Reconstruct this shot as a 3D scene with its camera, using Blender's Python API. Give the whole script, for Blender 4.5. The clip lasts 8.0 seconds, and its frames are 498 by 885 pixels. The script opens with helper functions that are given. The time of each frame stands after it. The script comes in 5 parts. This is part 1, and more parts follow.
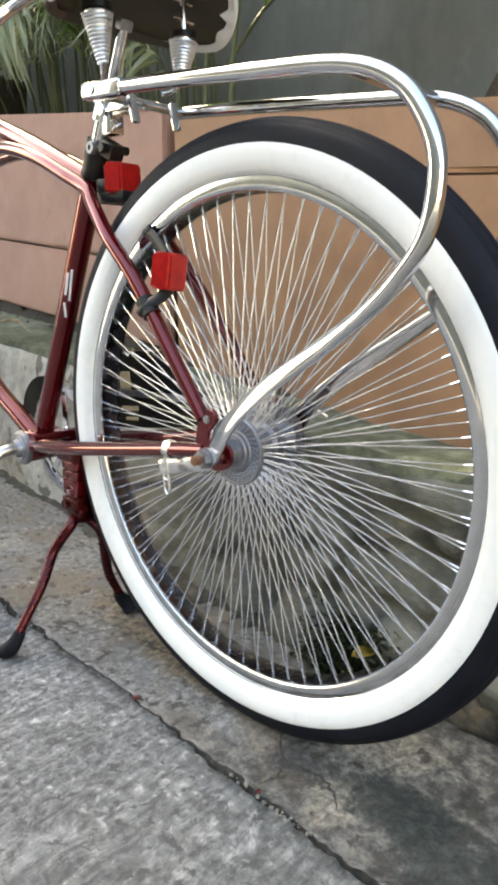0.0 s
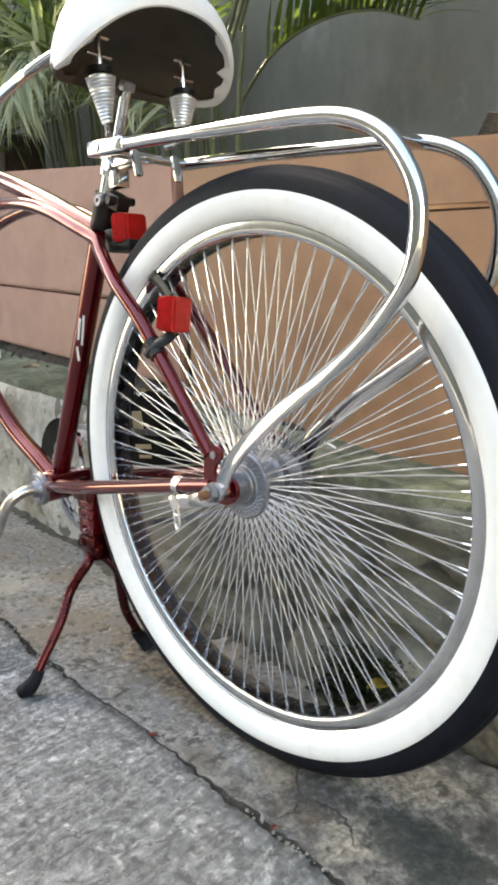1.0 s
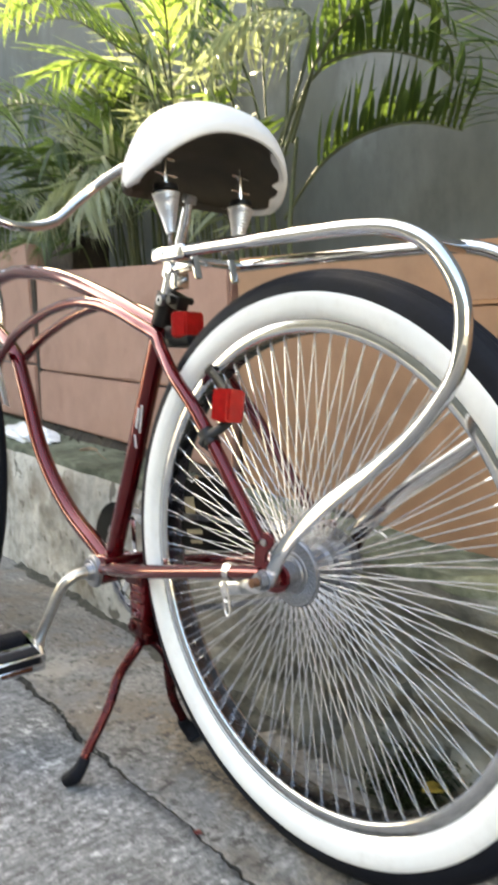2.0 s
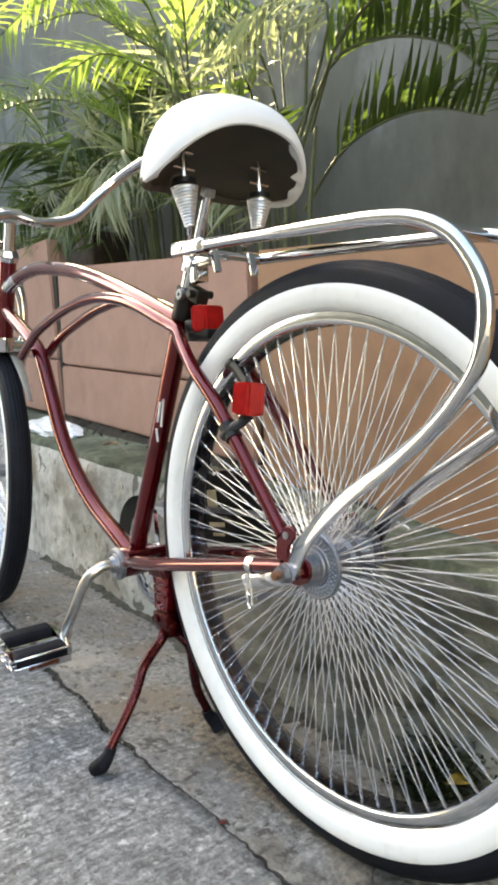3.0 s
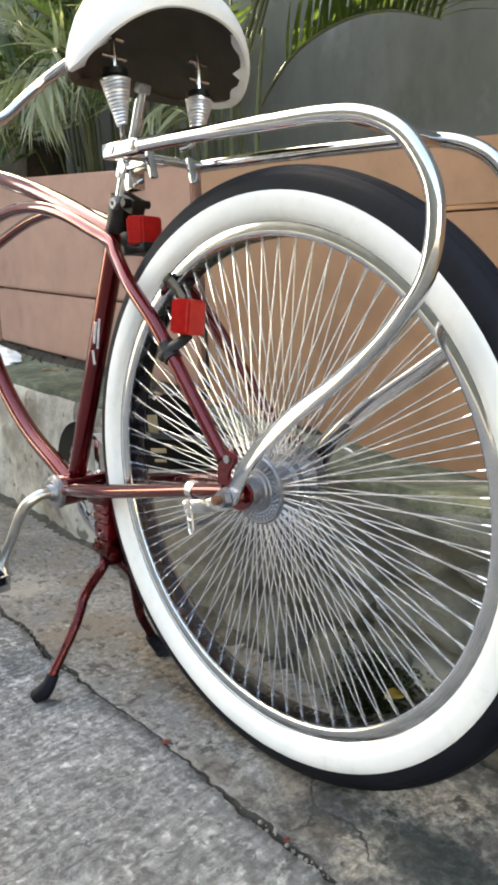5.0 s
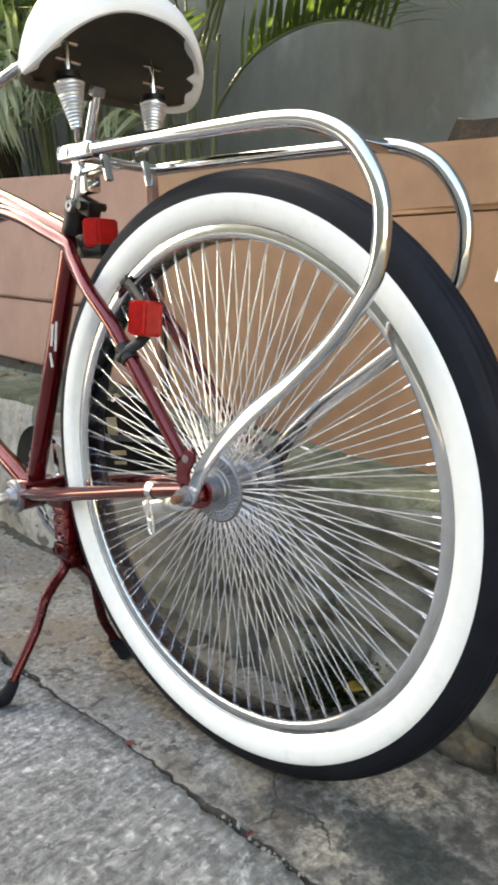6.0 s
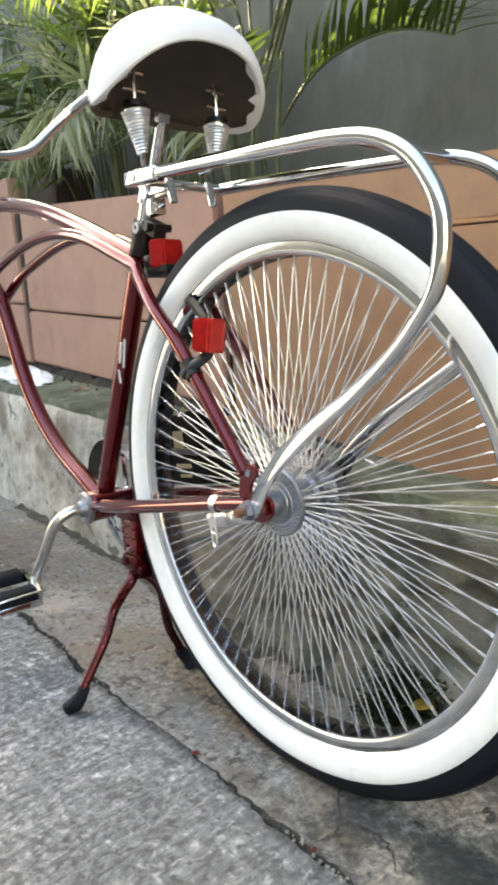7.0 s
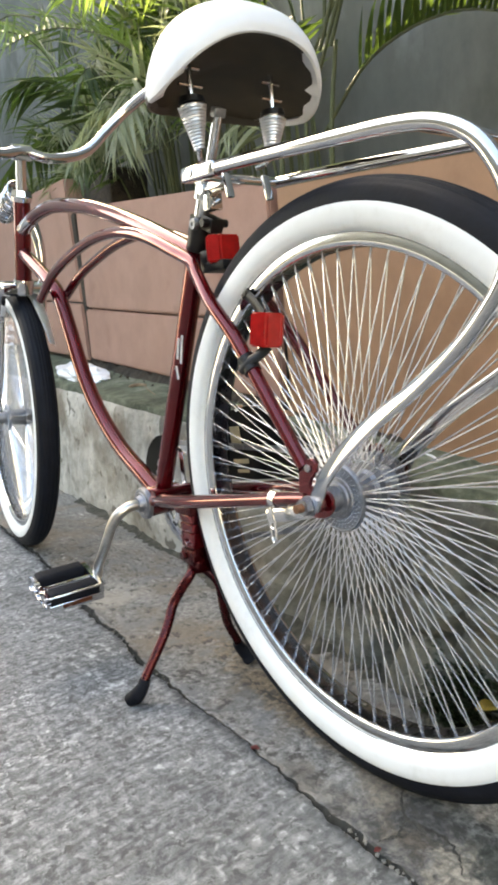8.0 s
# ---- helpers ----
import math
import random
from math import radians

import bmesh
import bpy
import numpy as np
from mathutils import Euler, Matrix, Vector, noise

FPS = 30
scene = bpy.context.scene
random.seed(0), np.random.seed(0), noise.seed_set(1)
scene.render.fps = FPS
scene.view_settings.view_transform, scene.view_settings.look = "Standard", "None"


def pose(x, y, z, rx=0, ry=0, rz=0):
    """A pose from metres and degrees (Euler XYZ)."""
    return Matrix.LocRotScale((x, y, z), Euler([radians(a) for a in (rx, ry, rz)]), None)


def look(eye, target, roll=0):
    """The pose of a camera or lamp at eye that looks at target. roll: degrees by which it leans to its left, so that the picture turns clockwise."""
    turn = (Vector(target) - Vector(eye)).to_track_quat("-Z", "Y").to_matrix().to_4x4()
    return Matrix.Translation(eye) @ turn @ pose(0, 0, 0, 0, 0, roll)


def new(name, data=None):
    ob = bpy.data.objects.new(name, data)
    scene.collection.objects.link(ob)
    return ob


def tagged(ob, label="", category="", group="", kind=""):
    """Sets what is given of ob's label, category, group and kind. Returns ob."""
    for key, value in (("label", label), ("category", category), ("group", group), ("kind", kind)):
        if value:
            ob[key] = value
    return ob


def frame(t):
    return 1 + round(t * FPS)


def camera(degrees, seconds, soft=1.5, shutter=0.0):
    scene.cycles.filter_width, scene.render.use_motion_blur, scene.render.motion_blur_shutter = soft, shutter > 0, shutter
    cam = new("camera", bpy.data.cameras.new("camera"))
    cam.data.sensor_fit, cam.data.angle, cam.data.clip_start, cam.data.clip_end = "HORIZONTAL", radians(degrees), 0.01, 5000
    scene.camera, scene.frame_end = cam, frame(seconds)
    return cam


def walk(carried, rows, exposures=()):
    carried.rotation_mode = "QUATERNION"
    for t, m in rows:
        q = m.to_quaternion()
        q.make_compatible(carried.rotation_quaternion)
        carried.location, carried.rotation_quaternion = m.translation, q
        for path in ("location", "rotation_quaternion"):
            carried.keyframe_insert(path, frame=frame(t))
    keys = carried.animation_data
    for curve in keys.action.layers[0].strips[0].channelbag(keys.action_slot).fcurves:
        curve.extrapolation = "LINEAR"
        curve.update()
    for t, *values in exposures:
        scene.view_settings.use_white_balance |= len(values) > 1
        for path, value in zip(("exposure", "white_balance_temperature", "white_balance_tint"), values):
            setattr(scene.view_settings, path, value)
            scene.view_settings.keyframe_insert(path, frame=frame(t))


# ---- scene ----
from functools import lru_cache

# ------------------------------------------------------------ camera and walk
cam = camera(41.15, 8.0, soft=3.4, shutter=0.3)
ROWS = [
    (0.0, 0.4983, -0.5274, 0.5156, 76.39, 0.16, 43.46),
    (0.5, 0.5144, -0.5341, 0.5166, 78.53, -0.11, 42.63),
    (1.0, 0.5243, -0.5266, 0.5174, 79.51, 2.26, 45.05),
    (1.5, 0.5218, -0.5240, 0.5166, 78.95, 2.04, 44.78),
    (1.8, 0.5412, -0.5420, 0.5204, 83.46, 2.70, 45.93),
    (2.0, 0.5365, -0.5406, 0.5261, 86.81, 2.13, 49.33),
    (2.2, 0.5390, -0.5404, 0.5280, 88.46, 2.99, 51.11),
    (3.3, 0.5355, -0.5401, 0.5278, 84.89, 2.25, 50.29),
    (3.5, 0.5325, -0.5393, 0.5278, 83.98, 1.47, 48.33),
    (4.0, 0.5215, -0.5256, 0.5179, 79.43, 1.69, 45.88),
    (4.2, 0.5193, -0.5223, 0.5156, 79.49, 2.03, 45.96),
    (5.3, 0.5245, -0.5130, 0.5145, 80.01, 2.38, 46.95),
    (5.5, 0.5276, -0.5142, 0.5131, 79.90, 2.41, 46.03),
    (6.0, 0.5331, -0.5182, 0.5110, 80.18, 2.67, 43.56),
    (6.3, 0.5349, -0.5196, 0.5149, 80.07, 2.23, 42.51),
    (6.5, 0.5393, -0.5215, 0.5157, 80.98, 3.13, 44.33),
    (7.0, 0.5414, -0.5170, 0.5160, 81.40, 3.88, 49.30),
    (7.5, 0.5345, -0.5194, 0.5157, 80.79, 4.25, 52.07),
    (8.0, 0.5332, -0.5201, 0.5167, 81.25, 4.91, 53.72),
]
EXPOSURE, KELVIN, TINT = 3.26, 8700, 5
walk(cam, [(t, pose(x, y, z, rx, ry, rz)) for t, x, y, z, rx, ry, rz in ROWS], exposures=[(t, EXPOSURE + e, KELVIN, TINT) for t, e in ((0.0, 0.06), (2.0, 0.08), (3.5, 0.0), (4.0, 0.03), (5.5, 0.05), (6.5, 0.09), (7.0, 0.09), (7.5, 0.05), (8.0, 0.03))])

# ------------------------------------------------------------ sky and sun
SUN_ELEVATION, SUN_AZIMUTH = 36.0, 174.0      # azimuth: degrees from +x towards +y
world = bpy.data.worlds.new("sky")
scene.world = world
world.use_nodes = True
wn = world.node_tree.nodes
sky = wn.new("ShaderNodeTexSky")
sky.sky_type = "NISHITA"
sky.sun_disc = False
sky.sun_elevation = radians(SUN_ELEVATION)
sky.sun_rotation = radians(90.0 - SUN_AZIMUTH)
sky.air_density, sky.dust_density, sky.ozone_density = 1.0, 3.0, 1.0
world.node_tree.links.new(sky.outputs[0], wn["Background"].inputs[0])
wn["Background"].inputs[1].default_value = 0.15
sun_data = bpy.data.lights.new("sun", "SUN")
sun_data.energy, sun_data.angle, sun_data.color = 3.6, radians(0.6), (1.0, 0.93, 0.83)
sun = new("sun", sun_data)
az, el = radians(SUN_AZIMUTH), radians(SUN_ELEVATION)
sun.matrix_world = look((0, 0, 6), Vector((0, 0, 6)) - Vector((math.cos(az) * math.cos(el), math.sin(az) * math.cos(el), math.sin(el))))


# ------------------------------------------------------------ materials
def material(name):
    m = bpy.data.materials.new(name)
    m.use_nodes = True
    nt = m.node_tree
    return m, nt, nt.nodes["Principled BSDF"]


def noise_node(nt, co, scale, detail=6.0, rough=0.6, kind="ShaderNodeTexNoise"):
    n = nt.nodes.new(kind)
    n.inputs["Scale"].default_value = scale
    if kind == "ShaderNodeTexNoise":
        n.inputs["Detail"].default_value = detail
        n.inputs["Roughness"].default_value = rough
    nt.links.new(co, n.inputs["Vector"])
    return n


def ramp_node(nt, fac, stops):
    r = nt.nodes.new("ShaderNodeValToRGB")
    while len(r.color_ramp.elements) < len(stops):
        r.color_ramp.elements.new(0.5)
    for e, (p, c) in zip(r.color_ramp.elements, stops):
        e.position, e.color = p, (c[0], c[1], c[2], 1)
    nt.links.new(fac, r.inputs[0])
    return r


def mix_node(nt, fac, a, b, blend="MIX"):
    n = nt.nodes.new("ShaderNodeMix")
    n.data_type, n.blend_type = "RGBA", blend
    for sock, v in ((n.inputs[0], fac), (n.inputs[6], a), (n.inputs[7], b)):
        if isinstance(v, (int, float)):
            sock.default_value = v
        elif isinstance(v, tuple):
            sock.default_value = (*v, 1)
        else:
            nt.links.new(v, sock)
    return n.outputs[2]


def bump_node(nt, bsdf, heights, distance):
    """Chains of (height socket, strength)."""
    last = None
    for h, s in heights:
        b = nt.nodes.new("ShaderNodeBump")
        b.inputs["Strength"].default_value, b.inputs["Distance"].default_value = s, distance
        nt.links.new(h, b.inputs["Height"])
        if last:
            nt.links.new(last, b.inputs["Normal"])
        last = b.outputs[0]
    nt.links.new(last, bsdf.inputs["Normal"])


def object_coords(nt):
    return nt.nodes.new("ShaderNodeTexCoord").outputs["Object"]


def mottled(name, stops, big, fine, rough=(0.7, 0.9), bump=0.5, dist=0.004, speck=None, stain=None, stretch=None, zone=None):
    """A mineral surface: broad patches, fine grain, light or dark specks, stains."""
    m, nt, b = material(name)
    co = object_coords(nt)
    if stretch:
        mp = nt.nodes.new("ShaderNodeMapping")
        mp.inputs["Scale"].default_value = stretch
        nt.links.new(co, mp.inputs["Vector"])
        co = mp.outputs[0]
    n1, n2 = noise_node(nt, co, big, 8, 0.65), noise_node(nt, co, fine, 6, 0.7)
    fac = mix_node(nt, 0.45, n1.outputs["Fac"], n2.outputs["Fac"])
    col = ramp_node(nt, fac, [(0.5 + (p - 0.5) * 0.6, c) for p, c in stops]).outputs[0]
    heights = [(n2.outputs["Fac"], bump)]
    if speck:
        scale, lo, hi, c = speck
        v = noise_node(nt, co, scale, 3, 0.55)
        r = ramp_node(nt, v.outputs["Fac"], [(lo, (0, 0, 0)), (hi, (1, 1, 1))])
        col = mix_node(nt, r.outputs[0], col, c)
        heights.append((v.outputs["Fac"], bump * 0.8))
    if stain:
        scale, lo, hi, c = stain
        v = noise_node(nt, co, scale, 7, 0.6)
        r = ramp_node(nt, v.outputs["Fac"], [(lo, (0, 0, 0)), (hi, (1, 1, 1))])
        col = mix_node(nt, r.outputs[0], col, c)
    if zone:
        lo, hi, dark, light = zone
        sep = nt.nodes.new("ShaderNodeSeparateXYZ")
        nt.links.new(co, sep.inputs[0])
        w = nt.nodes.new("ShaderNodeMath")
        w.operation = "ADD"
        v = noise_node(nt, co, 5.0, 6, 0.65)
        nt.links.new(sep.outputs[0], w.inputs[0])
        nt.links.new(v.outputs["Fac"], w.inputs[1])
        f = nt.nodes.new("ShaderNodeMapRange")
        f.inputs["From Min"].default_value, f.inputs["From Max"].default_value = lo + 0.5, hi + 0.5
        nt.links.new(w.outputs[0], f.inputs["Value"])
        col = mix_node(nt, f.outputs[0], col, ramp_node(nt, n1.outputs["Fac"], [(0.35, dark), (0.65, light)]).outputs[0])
    nt.links.new(col, b.inputs["Base Color"])
    rr = nt.nodes.new("ShaderNodeMapRange")
    rr.inputs["To Min"].default_value, rr.inputs["To Max"].default_value = rough
    nt.links.new(n2.outputs["Fac"], rr.inputs["Value"])
    nt.links.new(rr.outputs[0], b.inputs["Roughness"])
    bump_node(nt, b, heights, dist)
    return m


def smooth_surface(name, color, rough, metal=0.0, coat=0.0, vary=0.12, scale=30.0, bump=0.0, dist=0.001, coat_rough=0.05):
    """Paint, metal, rubber: one colour with a slight unevenness in tone and gloss."""
    m, nt, b = material(name)
    co = object_coords(nt)
    n = noise_node(nt, co, scale, 5, 0.6)
    lo = tuple(c * (1 - vary) for c in color)
    hi = tuple(min(1.0, c * (1 + vary)) for c in color)
    nt.links.new(ramp_node(nt, n.outputs["Fac"], [(0.3, lo), (0.7, hi)]).outputs[0], b.inputs["Base Color"])
    rr = nt.nodes.new("ShaderNodeMapRange")
    rr.inputs["To Min"].default_value, rr.inputs["To Max"].default_value = rough * 0.75, rough * 1.3
    nt.links.new(n.outputs["Fac"], rr.inputs["Value"])
    nt.links.new(rr.outputs[0], b.inputs["Roughness"])
    b.inputs["Metallic"].default_value = metal
    b.inputs["Coat Weight"].default_value = coat
    b.inputs["Coat Roughness"].default_value = coat_rough
    if bump:
        bump_node(nt, b, [(noise_node(nt, co, scale * 6, 3, 0.5).outputs["Fac"], bump)], dist)
    return m


M_PAINT = smooth_surface("maroon_paint", (0.115, 0.0020, 0.0052), 0.09, 0.56, 0.58, 0.15, 14, coat_rough=0.02)
# maroon enamel darkened, with the shade under the frame put into its colour
M_STAND_SHADED = smooth_surface("shaded_maroon_enamel", (0.052, 0.0012, 0.0026), 0.26, 0.72, 0.14, 0.25, 40, 0.5, 0.002, coat_rough=0.10)
M_CHROME = smooth_surface("chrome", (0.61, 0.61, 0.63), 0.05, 1.0, 0, 0.06, 40)
M_SATIN = smooth_surface("satin_chrome", (0.88, 0.88, 0.90), 0.42, 0.9, 0, 0.06, 40)
M_CRANK = smooth_surface("worn_crank_chrome", (0.55, 0.53, 0.50), 0.30, 1.0, 0, 0.18, 70)
M_STEEL = smooth_surface("bright_steel", (0.72, 0.72, 0.73), 0.22, 1.0, 0, 0.1, 60)
M_ALLOY = smooth_surface("rim_chrome", (0.60, 0.61, 0.63), 0.10, 1.0, 0, 0.10, 50)
M_SPOKE = smooth_surface("spoke_steel", (0.88, 0.89, 0.92), 0.20, 0.92, 0, 0.08, 40)
M_TYRE = smooth_surface("black_rubber", (0.006, 0.007, 0.011), 0.6, 0, 0, 0.4, 35, 0.35)
M_TYRE.node_tree.nodes["Principled BSDF"].inputs["Specular IOR Level"].default_value = 0.14
M_WHITEWALL = mottled("white_rubber", [(0.25, (0.63, 0.64, 0.63)), (0.42, (0.70, 0.715, 0.715)), (0.7, (0.73, 0.75, 0.755))], 6, 60, (0.42, 0.6), 0.06, 0.001, None, (3.5, 0.60, 0.74, (0.70, 0.68, 0.62)))
M_MATT = smooth_surface("dull_black_enamel", (0.006, 0.006, 0.006), 0.6, 0, 0, 0.4, 30)
M_MATT.node_tree.nodes["Principled BSDF"].inputs["Specular IOR Level"].default_value = 0.12
M_BLACK = smooth_surface("black_plastic", (0.008, 0.0075, 0.0075), 0.42, 0, 0, 0.3, 40)
M_BLACK.node_tree.nodes["Principled BSDF"].inputs["Specular IOR Level"].default_value = 0.3
M_SADDLE = smooth_surface("white_vinyl", (0.68, 0.69, 0.71), 0.42, 0, 0, 0.04, 18, 0.08)
M_SADDLE_BASE = smooth_surface("dark_saddle_base", (0.05, 0.042, 0.03), 0.7, 0, 0, 0.3, 25)
M_BRONZE = smooth_surface("rusty_axle_end", (0.20, 0.10, 0.06), 0.5, 0.7, 0, 0.4, 120)
M_DECAL = smooth_surface("white_decal", (0.75, 0.75, 0.75), 0.4)
M_GOLD = smooth_surface("gold_mark", (0.46, 0.40, 0.27), 0.35, 0.4)
M_AMBER = smooth_surface("amber_reflector", (0.07, 0.022, 0.010), 0.25, 0, 0, 0.2, 90)
M_HUB = smooth_surface("dull_hub_steel", (0.25, 0.26, 0.29), 0.38, 0.9, 0, 0.2, 220, 0.4)
M_RED = smooth_surface("red_reflector", (0.31, 0.005, 0.005), 0.30, 0, 0.0, 0.25, 90)
M_RED.node_tree.nodes["Principled BSDF"].inputs["Specular IOR Level"].default_value = 0.25
# rim chrome coloured darker, to put its dark reflections into the well
M_RIM_WELL_DARK = smooth_surface("rim_well_dark_reflection", (0.13, 0.135, 0.16), 0.26, 1.0, 0, 0.2, 50)
M_STONE = mottled("tan_rubble_stone", [(0.3, (0.03, 0.027, 0.022)), (0.48, (0.10, 0.088, 0.068)), (0.62, (0.18, 0.15, 0.11)), (0.78, (0.30, 0.27, 0.22))], 9, 45, (0.6, 0.9), 0.7, 0.006, (24, 0.60, 0.68, (0.16, 0.115, 0.07)))
M_BAG = smooth_surface("white_plastic_film", (0.75, 0.76, 0.78), 0.25, 0, 0, 0.1, 25)


def worn_ground(name, base, patches, fleck, dents, zone=None, streak=0.0, bump=0.3, spots=()):
    """Old concrete: a base tone, overlapping blotches (scale, low, high, colour, weight), pale flecks, dark dents."""
    m, nt, b = material(name)
    co = object_coords(nt)
    warp = noise_node(nt, co, 14, 4, 0.6)
    bent = nt.nodes.new("ShaderNodeVectorMath")
    bent.operation = "MULTIPLY_ADD"
    nt.links.new(warp.outputs["Color"], bent.inputs[0])
    bent.inputs[1].default_value = (0.03, 0.03, 0.03)
    nt.links.new(co, bent.inputs[2])
    co = bent.outputs[0]
    grain = noise_node(nt, co, 95, 7, 0.75)
    col = ramp_node(nt, grain.outputs["Fac"], [(0.36, base[0]), (0.50, base[1]), (0.64, base[2])]).outputs[0]
    for scale, lo, hi, c, weight in patches:
        v = noise_node(nt, co, scale, 6, 0.62)
        r = ramp_node(nt, v.outputs["Fac"], [(lo, (0, 0, 0)), (hi, (weight, weight, weight))])
        col = mix_node(nt, r.outputs[0], col, c)
    fl = noise_node(nt, co, fleck[0], 4, 0.6)
    where = noise_node(nt, co, 9, 4, 0.6)
    both = mix_node(nt, 0.35, fl.outputs["Fac"], where.outputs["Fac"])
    col = mix_node(nt, ramp_node(nt, both, [(fleck[1], (0, 0, 0)), (fleck[2], (1, 1, 1))]).outputs[0], col, fleck[3])
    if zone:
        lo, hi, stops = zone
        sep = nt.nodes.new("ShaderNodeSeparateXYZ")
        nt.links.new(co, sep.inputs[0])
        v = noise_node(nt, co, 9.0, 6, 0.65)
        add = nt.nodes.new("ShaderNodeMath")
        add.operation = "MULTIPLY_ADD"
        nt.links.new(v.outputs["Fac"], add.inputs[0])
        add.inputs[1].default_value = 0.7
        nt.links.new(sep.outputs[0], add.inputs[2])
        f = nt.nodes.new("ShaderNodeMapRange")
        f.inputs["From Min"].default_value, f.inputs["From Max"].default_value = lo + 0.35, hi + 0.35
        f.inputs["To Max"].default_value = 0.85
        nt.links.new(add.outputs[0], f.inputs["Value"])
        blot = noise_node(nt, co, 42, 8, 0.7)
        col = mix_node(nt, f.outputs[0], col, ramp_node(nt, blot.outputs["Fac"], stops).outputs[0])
    for x, y, rx, ry, turn, c, weight in spots:
        mp = nt.nodes.new("ShaderNodeMapping")
        mp.vector_type = "TEXTURE"
        mp.inputs["Location"].default_value = (x + 0.015, y + 0.015, 0)
        mp.inputs["Rotation"].default_value = (0, 0, radians(turn))
        mp.inputs["Scale"].default_value = (rx, ry, 1.0)
        nt.links.new(co, mp.inputs["Vector"])
        ln = nt.nodes.new("ShaderNodeVectorMath")
        ln.operation = "LENGTH"
        nt.links.new(mp.outputs[0], ln.inputs[0])
        edge = nt.nodes.new("ShaderNodeMath")
        edge.operation = "MULTIPLY_ADD"
        nt.links.new(noise_node(nt, co, 38, 8, 0.72).outputs["Fac"], edge.inputs[0])
        edge.inputs[1].default_value = 3.2
        nt.links.new(ln.outputs["Value"], edge.inputs[2])
        r = nt.nodes.new("ShaderNodeMapRange")
        r.inputs["From Min"].default_value, r.inputs["From Max"].default_value = 2.75, 2.3
        r.inputs["To Max"].default_value = weight
        nt.links.new(edge.outputs[0], r.inputs["Value"])
        toned = mix_node(nt, 0.15, mix_node(nt, 1.0, ramp_node(nt, grain.outputs["Fac"], [(0.38, (0.25, 0.25, 0.25)), (0.5, (0.9, 0.9, 0.9)), (0.62, (2.0, 2.0, 2.0))]).outputs[0], c, "MULTIPLY"), c)
        col = mix_node(nt, r.outputs[0], col, toned)
    if streak:
        mp = nt.nodes.new("ShaderNodeMapping")
        mp.inputs["Scale"].default_value = (7.0, 1.0, 1.0)
        nt.links.new(co, mp.inputs["Vector"])
        s = noise_node(nt, mp.outputs[0], 21, 5, 0.6)
        r = ramp_node(nt, s.outputs["Fac"], [(0.38, (0.62, 0.62, 0.62)), (0.50, (1, 1, 1)), (0.66, (1.3, 1.3, 1.3))])
        col = mix_node(nt, streak, col, r.outputs[0], "MULTIPLY")
    dn = noise_node(nt, co, dents[0], 5, 0.65)
    col = mix_node(nt, ramp_node(nt, dn.outputs["Fac"], [(dents[1], (1, 1, 1)), (dents[2], (0, 0, 0))]).outputs[0], col, dents[3])
    nt.links.new(col, b.inputs["Base Color"])
    rr = nt.nodes.new("ShaderNodeMapRange")
    rr.inputs["To Min"].default_value, rr.inputs["To Max"].default_value = 0.55, 0.95
    nt.links.new(dn.outputs["Fac"], rr.inputs["Value"])
    nt.links.new(rr.outputs[0], b.inputs["Roughness"])
    bump_node(nt, b, [(grain.outputs["Fac"], bump), (dn.outputs["Fac"], bump)], 0.004)
    return m


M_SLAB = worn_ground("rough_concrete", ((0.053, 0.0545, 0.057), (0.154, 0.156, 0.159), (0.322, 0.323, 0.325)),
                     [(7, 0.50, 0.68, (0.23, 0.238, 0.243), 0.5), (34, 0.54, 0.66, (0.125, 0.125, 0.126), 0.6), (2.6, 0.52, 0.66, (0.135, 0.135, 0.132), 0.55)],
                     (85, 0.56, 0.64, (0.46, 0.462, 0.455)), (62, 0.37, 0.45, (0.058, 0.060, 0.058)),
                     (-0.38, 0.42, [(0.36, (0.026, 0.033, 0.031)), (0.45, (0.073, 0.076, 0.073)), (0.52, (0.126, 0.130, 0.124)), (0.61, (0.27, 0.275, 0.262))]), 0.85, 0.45)
